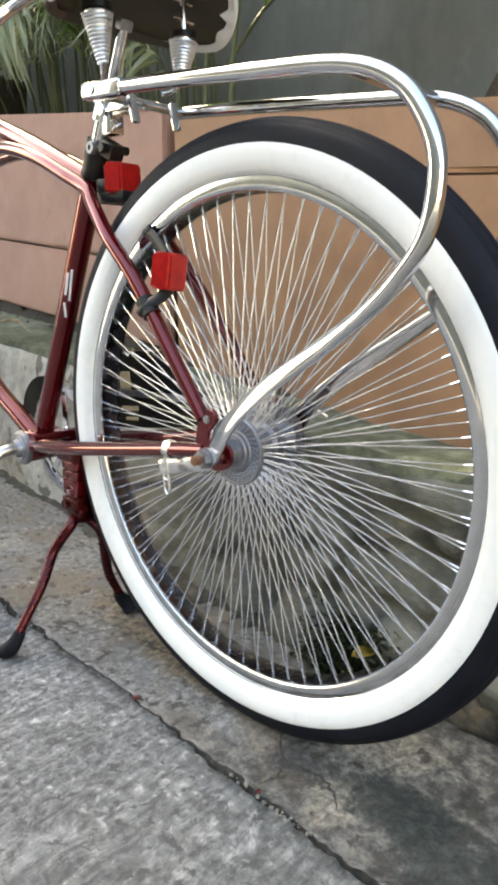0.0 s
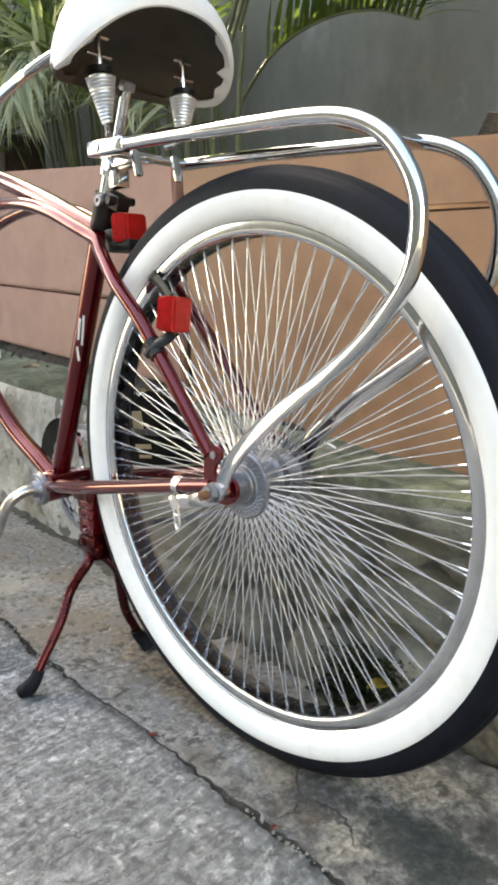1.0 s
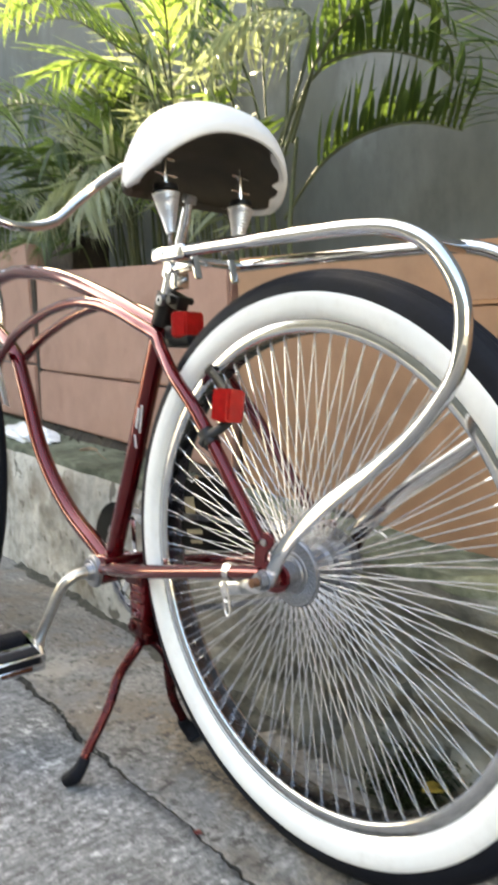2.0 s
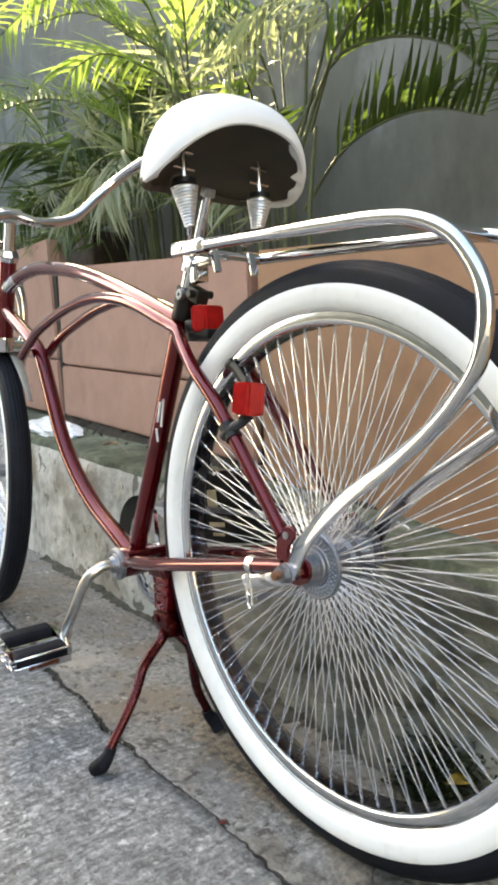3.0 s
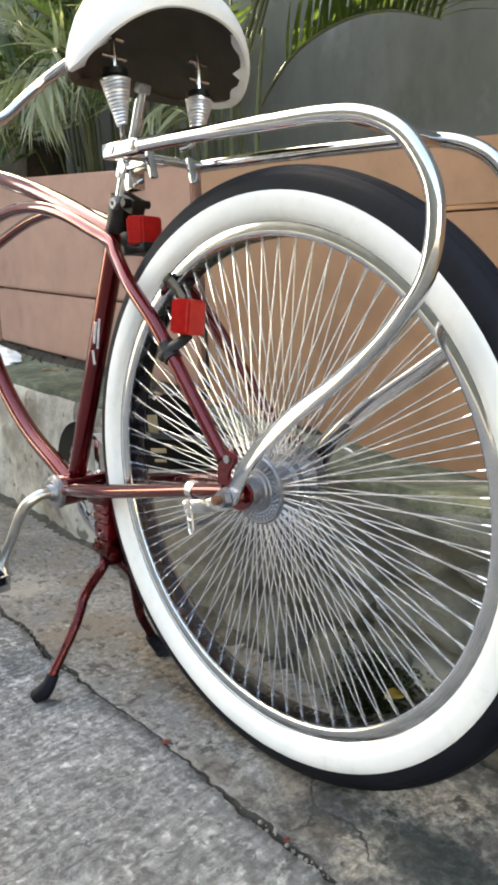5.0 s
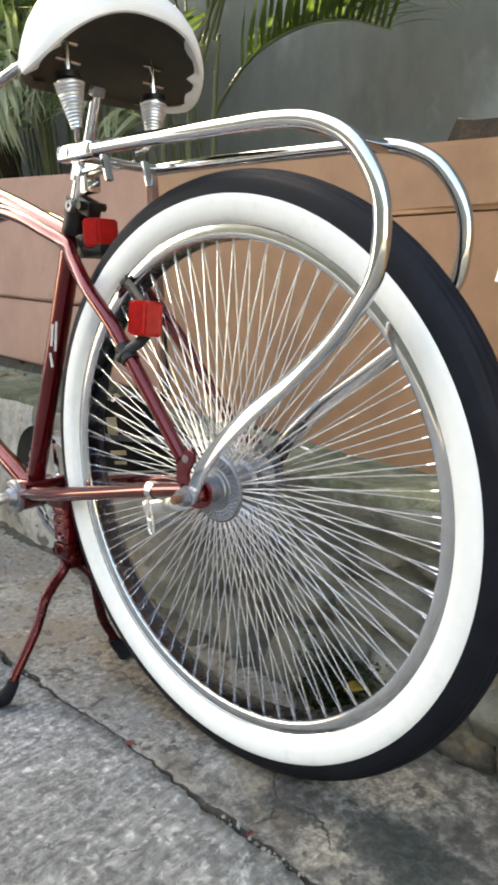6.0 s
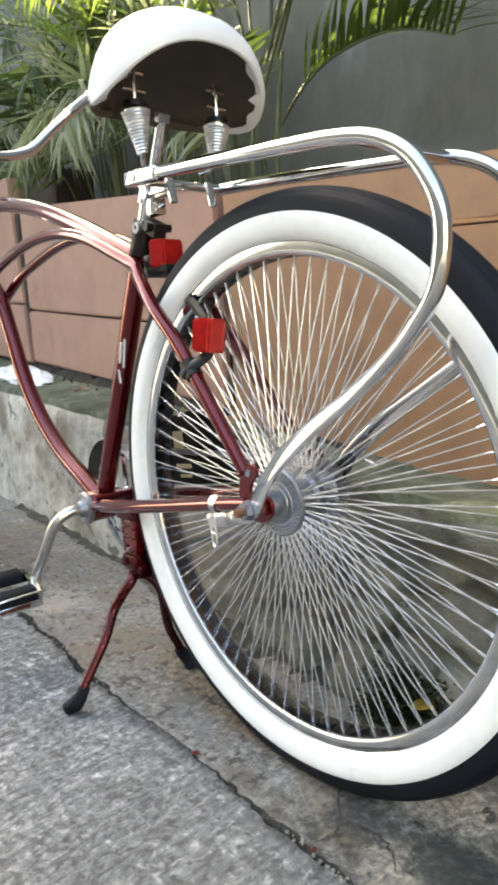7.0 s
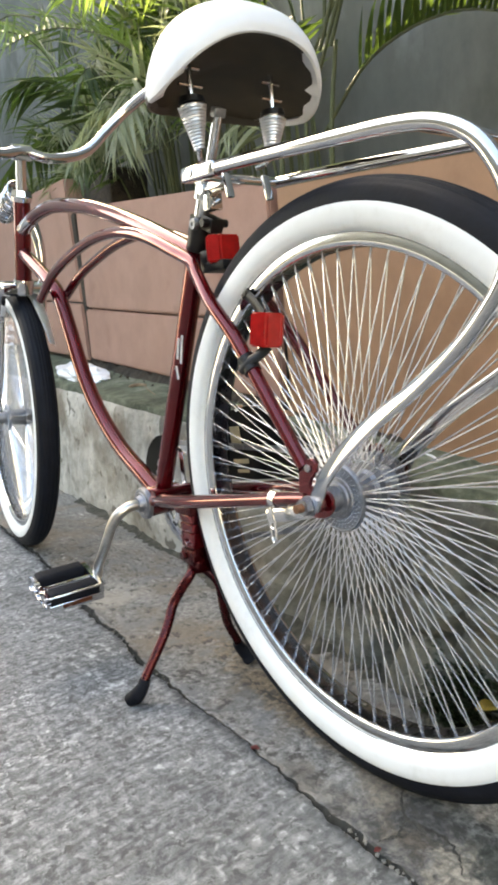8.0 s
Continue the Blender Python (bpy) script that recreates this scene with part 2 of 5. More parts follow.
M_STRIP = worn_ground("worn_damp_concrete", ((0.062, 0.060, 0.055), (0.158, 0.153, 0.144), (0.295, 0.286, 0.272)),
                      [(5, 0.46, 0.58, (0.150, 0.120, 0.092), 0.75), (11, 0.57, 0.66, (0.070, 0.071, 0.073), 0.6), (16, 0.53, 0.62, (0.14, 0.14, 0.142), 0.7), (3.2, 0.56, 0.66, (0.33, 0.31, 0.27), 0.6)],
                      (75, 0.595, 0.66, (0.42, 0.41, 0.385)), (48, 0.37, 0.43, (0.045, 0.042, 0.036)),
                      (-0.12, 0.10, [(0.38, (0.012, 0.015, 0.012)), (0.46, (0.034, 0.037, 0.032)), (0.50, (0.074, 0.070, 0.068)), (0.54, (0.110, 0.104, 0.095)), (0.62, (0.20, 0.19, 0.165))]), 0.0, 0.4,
                      ((-0.20, 0.020, 0.24, 0.030, -9, (0.150, 0.112, 0.074), 0.75), (0.165, 0.035, 0.085, 0.035, 25, (0.225, 0.22, 0.205), 0.7), (0.035, -0.026, 0.11, 0.026, -21, (0.135, 0.113, 0.085), 0.6),
                       (-0.02, -0.035, 0.07, 0.02, -10, (0.17, 0.17, 0.165), 0.7), (0.172, -0.052, 0.045, 0.032, 60, (0.24, 0.215, 0.17), 0.6), (0.185, 0.066, 0.055, 0.030, 20, (0.22, 0.20, 0.165), 0.6), (0.222, -0.006, 0.060, 0.045, 15, (0.020, 0.027, 0.024), 0.85), (0.285, -0.040, 0.070, 0.050, -25, (0.024, 0.031, 0.027), 0.8), (0.095, -0.042, 0.055, 0.012, -38, (0.050, 0.042, 0.032), 0.9), (0.100, -0.030, 0.03, 0.022, 40, (0.045, 0.046, 0.046), 0.85)))
M_CRACK = smooth_surface("crack_dirt", (0.040, 0.038, 0.032), 0.95, 0, 0, 0.5, 90, 0.5, 0.004)
M_GRIT = mottled("pale_grit", [(0.3, (0.10, 0.096, 0.082)), (0.7, (0.30, 0.285, 0.25))], 150, 300, (0.7, 0.9), 0.2)
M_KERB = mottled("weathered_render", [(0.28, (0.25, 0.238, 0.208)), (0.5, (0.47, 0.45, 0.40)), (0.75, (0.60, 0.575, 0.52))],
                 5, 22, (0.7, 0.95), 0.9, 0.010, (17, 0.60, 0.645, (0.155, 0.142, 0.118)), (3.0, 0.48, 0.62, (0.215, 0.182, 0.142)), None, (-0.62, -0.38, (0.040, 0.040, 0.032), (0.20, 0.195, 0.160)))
M_MOSS = mottled("mossy_concrete", [(0.3, (0.02, 0.024, 0.012)), (0.5, (0.07, 0.082, 0.05)), (0.75, (0.19, 0.20, 0.155))],
                 7, 40, (0.8, 0.98), 0.9, 0.006)
M_PLANTER = mottled("salmon_painted_concrete", [(0.3, (0.285, 0.155, 0.113)), (0.5, (0.335, 0.187, 0.139)), (0.75, (0.38, 0.22, 0.168))],
                    2.0, 12, (0.6, 0.85), 0.10, 0.003, (5, 0.62, 0.74, (0.25, 0.13, 0.092)), (1.7, 0.54, 0.68, (0.27, 0.148, 0.108)))
M_PLANTER_WARM = mottled("ochre_painted_concrete", [(0.3, (0.235, 0.122, 0.065)), (0.5, (0.29, 0.155, 0.085)), (0.75, (0.335, 0.185, 0.105))],
                         2.0, 12, (0.6, 0.85), 0.10, 0.003, (5, 0.62, 0.74, (0.2, 0.10, 0.055)), (1.7, 0.54, 0.68, (0.22, 0.115, 0.062)))
M_WALL = mottled("stained_grey_wall", [(0.3, (0.070, 0.075, 0.069)), (0.5, (0.098, 0.104, 0.098)), (0.75, (0.130, 0.138, 0.133))],
                 2.2, 14, (0.7, 0.95), 0.15, 0.004, (1.2, 0.52, 0.72, (0.082, 0.088, 0.080)), (2.6, 0.54, 0.64, (0.16, 0.168, 0.166)), (1.0, 1.0, 0.6))
# for the added walls out of view that shape light and reflections
M_UNSEEN_LIGHT = mottled("light_unseen_wall", [(0.3, (0.42, 0.40, 0.36)), (0.6, (0.52, 0.50, 0.46)), (0.8, (0.6, 0.58, 0.54))], 1.5, 20)
M_UNSEEN_DARK = mottled("dark_unseen_wall", [(0.3, (0.10, 0.11, 0.105)), (0.6, (0.16, 0.175, 0.165)), (0.8, (0.22, 0.235, 0.22))], 1.2, 16)
# also fills the planter gaps, where its dark tone stands for shade
M_SOIL_AND_SHADE = mottled("dark_soil_and_gap_shade", [(0.3, (0.012, 0.009, 0.006)), (0.7, (0.05, 0.036, 0.024))], 12, 60, (0.9, 1.0), 1.0, 0.01)
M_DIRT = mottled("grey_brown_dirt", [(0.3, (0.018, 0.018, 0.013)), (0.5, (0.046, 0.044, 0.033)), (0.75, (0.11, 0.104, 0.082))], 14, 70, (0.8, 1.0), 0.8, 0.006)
M_YELLOW = mottled("yellowed_leaf", [(0.3, (0.20, 0.13, 0.02)), (0.7, (0.42, 0.30, 0.05))], 20, 60, (0.5, 0.7), 0.2)
M_RED_BIT = mottled("red_petal", [(0.3, (0.10, 0.018, 0.016)), (0.7, (0.24, 0.05, 0.045))], 40, 90, (0.5, 0.7), 0.2)
M_TWIG = mottled("dry_twig", [(0.3, (0.13, 0.085, 0.05)), (0.7, (0.32, 0.23, 0.145))], 20, 90, (0.7, 0.9), 0.3)


def leaf_material(name, dark, light, glow):
    """Leaf blade: green varied from blade to blade, with light passing through."""
    m, nt, b = material(name)
    rnd = nt.nodes.new("ShaderNodeObjectInfo").outputs["Random"]
    n = noise_node(nt, object_coords(nt), 6, 4, 0.6)
    f = mix_node(nt, 0.5, rnd, n.outputs["Fac"])
    col = ramp_node(nt, f, [(0.25, dark), (0.75, light)]).outputs[0]
    nt.links.new(col, b.inputs["Base Color"])
    b.inputs["Roughness"].default_value = 0.35
    tr = nt.nodes.new("ShaderNodeBsdfTranslucent")
    nt.links.new(mix_node(nt, 0.65, col, glow), tr.inputs["Color"])
    ms = nt.nodes.new("ShaderNodeMixShader")
    ms.inputs[0].default_value = 0.42
    nt.links.new(b.outputs[0], ms.inputs[1])
    nt.links.new(tr.outputs[0], ms.inputs[2])
    nt.links.new(ms.outputs[0], nt.nodes["Material Output"].inputs[0])
    return m


M_LEAF = leaf_material("palm_leaf", (0.028, 0.052, 0.016), (0.075, 0.118, 0.030), (0.11, 0.17, 0.028))
# lighter copy of the palm leaf, with sunlight put into its colour
M_LEAF_BRIGHT = leaf_material("sunlit_palm_leaf", (0.09, 0.15, 0.025), (0.20, 0.29, 0.06), (0.38, 0.52, 0.12))
# pale leaf lightened further, with the haze before it put into the colour
M_LEAF_HAZY = leaf_material("hazy_palm_leaf", (0.14, 0.16, 0.095), (0.30, 0.32, 0.21), (0.40, 0.46, 0.21))
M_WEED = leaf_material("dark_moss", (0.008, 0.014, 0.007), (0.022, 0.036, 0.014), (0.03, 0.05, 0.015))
M_STALK = smooth_surface("palm_stalk", (0.060, 0.068, 0.026), 0.7, 0, 0, 0.3, 20)


# ------------------------------------------------------------ mesh helpers
def finish(bm, name, mat, smooth=True):
    me = bpy.data.meshes.new(name)
    bmesh.ops.recalc_face_normals(bm, faces=bm.faces[:])
    bm.to_mesh(me)
    bm.free()
    for m in (mat if isinstance(mat, (list, tuple)) else [mat]):
        me.materials.append(m)
    if smooth:
        for p in me.polygons:
            p.use_smooth = True
        me.set_sharp_from_angle(angle=radians(38))
    return me


def part(name, bm, mat, parent, label="", smooth=True, at=None):
    ob = new(name, finish(bm, name, mat, smooth))
    if parent is not None:
        ob.parent = parent
    if at is not None:
        ob.matrix_basis = at
    return tagged(ob, label) if label else ob


def thing(name, label, category, at=(0, 0, 0), group="", kind=""):
    ob = new(name)
    ob.location = at
    ob.empty_display_size = 0.1
    return tagged(ob, label, category, group, kind)


def spline(pts, steps):
    """Catmull-Rom through the points."""
    p = [Vector(q) for q in pts]
    if len(p) < 3 or steps < 2:
        return p
    p = [p[0] * 2 - p[1]] + p + [p[-1] * 2 - p[-2]]
    out = []
    for i in range(1, len(p) - 2):
        a, b, c, d = p[i - 1:i + 3]
        for k in range(steps):
            t = k / steps
            out.append(0.5 * ((2 * b) + (c - a) * t + (2 * a - 5 * b + 4 * c - d) * t * t + (3 * b - a - 3 * c + d) * t ** 3))
    out.append(p[-2])
    return out


def tube(bm, pts, radius, sides=14, steps=6, flat=(1.0, 1.0), up=(0, 1, 0), caps=True, squash=None, twist=0.0):
    """A round or flattened tube along a smooth line; radius may be a list, one for each given point."""
    line = spline(pts, steps)
    n = len(line)
    if isinstance(radius, (int, float)):
        rad = [radius] * n
    else:
        rad = [float(np.interp(i / (n - 1) * (len(radius) - 1), range(len(radius)), radius)) for i in range(n)]
    rings, side, across, boxy = [], Vector(up), flat[1], 1.0
    for i, c in enumerate(line):
        thin = flat[0]
        if squash:
            thin = float(np.interp(i / (n - 1) * (len(squash) - 1), range(len(squash)), squash))
            across = 1.0 + 0.45 * (1.0 - thin)
            boxy = 0.25 + 0.75 * thin
        d = (line[min(i + 1, n - 1)] - line[max(i - 1, 0)]).normalized()
        u = side - d * side.dot(d)
        if u.length < 1e-4:
            u = d.orthogonal()
        u.normalize()
        side = u
        if twist:
            u = Matrix.Rotation(twist, 3, d) @ u
        v = d.cross(u)
        rings.append([bm.verts.new(c + (u * math.copysign(abs(math.cos(a)) ** boxy, math.cos(a)) * thin + v * math.copysign(abs(math.sin(a)) ** boxy, math.sin(a)) * across) * rad[i])
                      for a in (2 * math.pi * k / sides for k in range(sides))])
    for a, b in zip(rings, rings[1:]):
        for k in range(sides):
            bm.faces.new((a[k], a[(k + 1) % sides], b[(k + 1) % sides], b[k]))
    if caps:
        bm.faces.new(rings[0][::-1])
        bm.faces.new(rings[-1])
    return bm


def lathe(bm, profile, steps=96, closed=False, centre=(0, 0, 0)):
    """Turns (y, radius) pairs round the y axis."""
    cx, cy, cz = centre
    rings = [[bm.verts.new((cx + r * math.cos(a), cy + y, cz + r * math.sin(a))) for a in (2 * math.pi * k / steps for k in range(steps))] for y, r in profile]
    pairs = list(zip(rings, rings[1:])) + ([(rings[-1], rings[0])] if closed else [])
    for a, b in pairs:
        for k in range(steps):
            bm.faces.new((a[k], a[(k + 1) % steps], b[(k + 1) % steps], b[k]))
    return bm


def block(bm, size, at=None, bevel=0.002, segments=2):
    """A box with rounded edges."""
    r = bmesh.ops.create_cube(bm, size=1.0, matrix=(at or Matrix()) @ Matrix.Diagonal((*size, 1)))
    if bevel:
        es = {e for v in r["verts"] for e in v.link_edges}
        bmesh.ops.bevel(bm, geom=list(es), offset=bevel, segments=segments, affect="EDGES", profile=0.6)
    return bm


def plate(bm, outline, y0, y1, bevel=0.001):
    """An (x, z) outline with the thickness from y0 to y1."""
    a = [bm.verts.new((x, y0, z)) for x, z in outline]
    b = [bm.verts.new((x, y1, z)) for x, z in outline]
    fs = [bm.faces.new(a), bm.faces.new(b[::-1])]
    for i in range(len(a)):
        j = (i + 1) % len(a)
        fs.append(bm.faces.new((a[j], a[i], b[i], b[j])))
    if bevel:
        es = {e for f in fs[:2] for e in f.edges}
        bmesh.ops.bevel(bm, geom=list(es), offset=bevel, segments=1, affect="EDGES")
    return bm


def coil(bm, a, b, r0, r1, turns, wire, up=(0, 0, 1)):
    """A coil spring from a to b whose radius goes from r0 to r1."""
    a, b = Vector(a), Vector(b)
    d = (b - a).normalized()
    u = d.orthogonal().normalized()
    v = d.cross(u)
    n = int(turns * 14)
    pts = []
    for i in range(n + 1):
        t = i / n
        ang = 2 * math.pi * turns * t
        pts.append(a + (b - a) * t + (u * math.cos(ang) + v * math.sin(ang)) * (r0 + (r1 - r0) * t))
    return tube(bm, pts, wire, 7, 1)


def B():
    return bmesh.new()


# ------------------------------------------------------------ the ground and the raised bank behind it
def crack_y(x):
    run = float(np.interp(x, (-1.6, -0.56, -0.44, -0.34, -0.24, -0.11, -0.05, 0.03, 0.09, 0.15, 0.19, 0.25, 0.6), (-0.010, -0.066, -0.081, -0.084, -0.085, -0.090, -0.093, -0.098, -0.096, -0.101, -0.108, -0.107, -0.120)))
    return run + 0.004 * noise.noise((x * 13.0, 1.7, 5.2)) + 0.0035 * noise.noise((x * 42.0, 2.7, 1.2)) + 0.0022 * noise.noise((x * 110.0, 2.7, 8.2))


def crack_half_width(x, side):
    """Broken and wide at one end, a hairline in the middle, wide again further on."""
    w = float(np.interp(x, (-1.6, -0.95, -0.78, -0.62, -0.42, -0.34, -0.27, -0.15, -0.09, -0.04, 0.03, 0.10, 0.20, 0.5), (0.0025, 0.0060, 0.0075, 0.0042, 0.0044, 0.0032, 0.0014, 0.0011, 0.0018, 0.0030, 0.0044, 0.0050, 0.0036, 0.0024)))
    return max(0.0003, w * (1 + 0.9 * noise.noise((x * 30, 0.4 + 3 * side, 7.7)) + 0.9 * noise.noise((x * 95, 0.4 + 3 * side, 1.7))))


def kerb_y(x):
    back = max(0.0, min(1.0, (x - 0.06) / 0.12))
    return 0.16 - 0.1 * max(-9.0, min(6.0, x)) + 0.045 * back * back * (3 - 2 * back)


def hump(x, y):
    """The slab swells gently under the front wheel."""
    a = max(0.0, min(1.0, (-0.78 - x) / 0.32)) * max(0.0, min(1.0, (x + 3.4) / 1.5))
    b = max(0.0, min(1.0, (0.24 - y) / 0.16)) * max(0.0, min(1.0, (y + 1.2) / 0.8))
    return 0.033 * a * a * (3 - 2 * a) * b * b * (3 - 2 * b)


def slope_x(x):
    return max(-4.5, min(2.0, x))


def build_ground():
    """One sheet to the horizon; its rows follow the crack, which is a real groove."""
    def steps(a, b, first, grow=1.35):
        out, s, p = [], first, a
        while (p - b) * (1 if b < a else -1) > 0:
            s *= grow
            p += -s if b < a else s
            out.append(p)
        return out
    xs = steps(-1.75, -900, 0.01)[::-1] + list(np.arange(-1.75, 0.62, 0.0045)) + steps(0.62, 900, 0.01)
    vs = [(v, 0) for v in steps(-0.62, -900, 0.013)[::-1]] + [(float(v), 0) for v in np.arange(-0.62, -0.012, 0.012)]
    vs += [(0, -1.0), (0, -0.6), (0, -0.25), (0, 0.25), (0, 0.6), (0, 1.0)]
    vs += [(float(v), 0) for v in np.arange(0.013, 0.60, 0.012)] + [(v, 0) for v in steps(0.60, 900, 0.013)]
    verts, faces, mats = [], [], []
    for v, c in vs:
        for x in xs:
            xc = max(-2.5, min(1.2, x))
            w = crack_half_width(xc, c > 0)
            y = v + c * w + crack_y(xc) * max(0.0, 1 - max(0.0, abs(v) - 0.06) / 0.5)
            z = 0.0
            if -3.5 < x < 2 and -2.5 < y < 1.0:
                z += 0.0026 * noise.noise((x * 9, y * 9, 0.3)) + 0.0016 * noise.noise((x * 27, y * 27, 4.3))
                if c and x > -1.6:
                    z -= min(0.016, 4.0 * w) * (1 - abs(c)) ** 0.6
                if v > 0:
                    z -= 0.003
                if x > 0.12:
                    e = y - (0.150 - 0.16 * (x - 0.18) + 0.012 * noise.noise((x * 18, 2.0, 0.0)))
                    if 0 < e < 0.06:
                        z -= 0.05 * min(1, (x - 0.12) / 0.05) * min(1, e / 0.012)
            z += hump(x, y)
            verts.append((float(x), float(y), z))
    nx = len(xs)
    for j in range(len(vs) - 1):
        for i in range(nx - 1):
            a = j * nx + i
            faces.append((a, a + 1, a + nx + 1, a + nx))
            inside = -1.1 < vs[j][1] < 0.7 and vs[j][1] != 0
            beyond = vs[j][0] > 0 or vs[j][1] > 0.9
            x, y = verts[a][0], verts[a][1]
            mats.append(2 if inside and -1.6 < x < 1.2 else (1 if beyond and y < kerb_y(x) + 0.3 and -4 < x < 3 else 0))
    me = bpy.data.meshes.new("ground")
    me.from_pydata(verts, [], faces)
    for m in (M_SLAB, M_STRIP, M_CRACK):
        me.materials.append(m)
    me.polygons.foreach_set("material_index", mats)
    me.polygons.foreach_set("use_smooth", [m != 2 for m in mats])
    return tagged(new("ground", me), "rough grey concrete ground with a long wandering crack", "ground", kind="structure")


build_ground()


def build_bank():
    """Low retaining bank: rendered at one end, rubble stone at the other, mossy on top."""
    xs = [-12, -9, -7, -5.5, -4.5, -3.8, -3.2, -2.8] + list(np.arange(-2.5, 0.6, 0.016)) + [0.7, 0.9, 1.3, 2, 3, 5, 6]
    us = list(np.linspace(0, 1, 26))
    prof = [(-0.02, -0.10), (0.0, -0.02)] + [(0.004 + 0.022 * u + 0.03 * max(0, u - 0.9) * 10 * 0.3, u) for u in us] + [(0.07, 1.0), (0.11, 1.0), (0.16, 1.0), (0.21, 1.0), (0.27, 0.99), (0.45, 0.99)]
    verts, faces, mats = [], [], []
    for d, h in prof:
        for x in xs:
            sx = slope_x(x)
            front, back = 0.30 - 0.06 * sx, 0.275 - 0.09 * sx
            top = front + (back - front) * max(0.0, min(1.0, (d - 0.03) / 0.22))
            rough = max(0.0, min(1.0, (x + 0.55) / 0.45))
            z = h * top if h > 0 else h
            y = kerb_y(x) + d
            if 0 <= h and -3 < x < 1:
                amp = 0.012 + 0.030 * rough
                dn = noise.noise((x * 9, z * 9, 2.2)) * amp + noise.noise((x * 28, z * 28, 8.1)) * amp * 0.35
                if rough > 0:
                    cell = noise.voronoi(Vector((x * 6.5, z * 9.5, 0.5)))[0]
                    seam = max(0.0, 1 - (cell[1] - cell[0]) / 0.15)
                    dn += rough * (0.030 * min(0.5, (cell[1] - cell[0])) - 0.034 * max(0.0, min(1.0, (0.95 - h) / 0.35)) * seam * seam * (3 - 2 * seam))
                if h < 0.995:
                    y -= dn
                else:
                    z += 0.5 * dn * (1 if d < 0.3 else 0.2)
            verts.append((float(x), float(y), float(z)))
    nx = len(xs)
    for j in range(len(prof) - 1):
        for i in range(nx - 1):
            a = j * nx + i
            faces.append((a, a + 1, a + nx + 1, a + nx))
            mats.append(1 if prof[j][1] >= 0.93 else 0)
    me = bpy.data.meshes.new("bank")
    me.from_pydata(verts, [], faces)
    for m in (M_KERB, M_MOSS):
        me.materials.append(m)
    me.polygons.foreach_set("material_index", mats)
    me.polygons.foreach_set("use_smooth", [True] * len(faces))
    return tagged(new("kerb_bank", me), "low weathered concrete and rubble retaining bank, mossy on top", "kerb", kind="structure")


build_bank()


def upright_slab(name, x0, x1, d0, d1, z0, z1, mat, label):
    """A wall that follows the bank, from distance d0 to d1 behind its foot."""
    bm = B()
    n = 24
    rows = []
    for k in range(n + 1):
        x = x0 + (x1 - x0) * k / n
        y = 0.16 - 0.1 * x
        rows.append([bm.verts.new(p) for p in ((x, y + d0, z0), (x, y + d0, z1), (x, y + d1, z1), (x, y + d1, z0))])
    for a, b in zip(rows, rows[1:]):
        for k in range(4):
            bm.faces.new((a[k], a[(k + 1) % 4], b[(k + 1) % 4], b[k]))
    bm.faces.new(rows[0])
    bm.faces.new(rows[-1][::-1])
    return tagged(part(name, bm, mat, None, smooth=False), label, "wall", kind="structure")


upright_slab("wall_north", -14, 8, 0.86, 1.06, -0.1, 4.6, M_WALL, "weathered grey rendered wall with dark rain stains")


# ------------------------------------------------------------ planters
def planter_top(x):
    return 0.77 - 0.157 * x


def planter_joint(x):
    return 0.475 - 0.105 * x


def planter_foot(x):
    return 0.25 - 0.10 * x


def lean_x(x, z):
    """The joint between the two salmon planters leans a little and gapes towards its top."""
    if not -2.32 < x < -2.16:
        return x
    return x - 0.09 * (z - 0.95) + (0.11 * max(0.0, z - 0.45) if x > -2.24 else 0.0)


def planter_panel(x0, x1, low, high, d, thick, parent, mat, name, g=0.0042):
    bm = B()
    a = []
    for x, dd in ((x0 + g, d), (x1 - g, d), (x1 - g, d + thick), (x0 + g, d + thick)):
        ends = []
        for z in (low(x) + g, high(x) - g):
            xl = lean_x(x, z)
            ends.append(bm.verts.new((xl, 0.16 - 0.1 * xl + dd, z)))
        a.append(ends)
    bm.faces.new([p[0] for p in a])
    bm.faces.new([p[1] for p in a][::-1])
    for i in range(4):
        j = (i + 1) % 4
        bm.faces.new((a[j][0], a[i][0], a[i][1], a[j][1]))
    bmesh.ops.bevel(bm, geom=bm.edges[:], offset=0.007, segments=2, affect="EDGES")
    return part(name, bm, mat, parent, smooth=True)


def planter_gap_strip(x0, x1):
    """A dark recessed strip between the bank and the lowest panel, added as gap shade."""
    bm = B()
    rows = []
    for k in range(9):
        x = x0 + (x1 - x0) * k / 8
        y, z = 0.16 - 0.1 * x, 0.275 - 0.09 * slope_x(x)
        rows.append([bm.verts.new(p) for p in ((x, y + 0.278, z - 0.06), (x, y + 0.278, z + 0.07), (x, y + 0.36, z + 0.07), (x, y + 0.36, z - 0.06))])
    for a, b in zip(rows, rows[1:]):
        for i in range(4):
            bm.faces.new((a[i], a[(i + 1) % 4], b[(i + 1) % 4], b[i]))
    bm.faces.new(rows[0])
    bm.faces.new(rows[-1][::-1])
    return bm


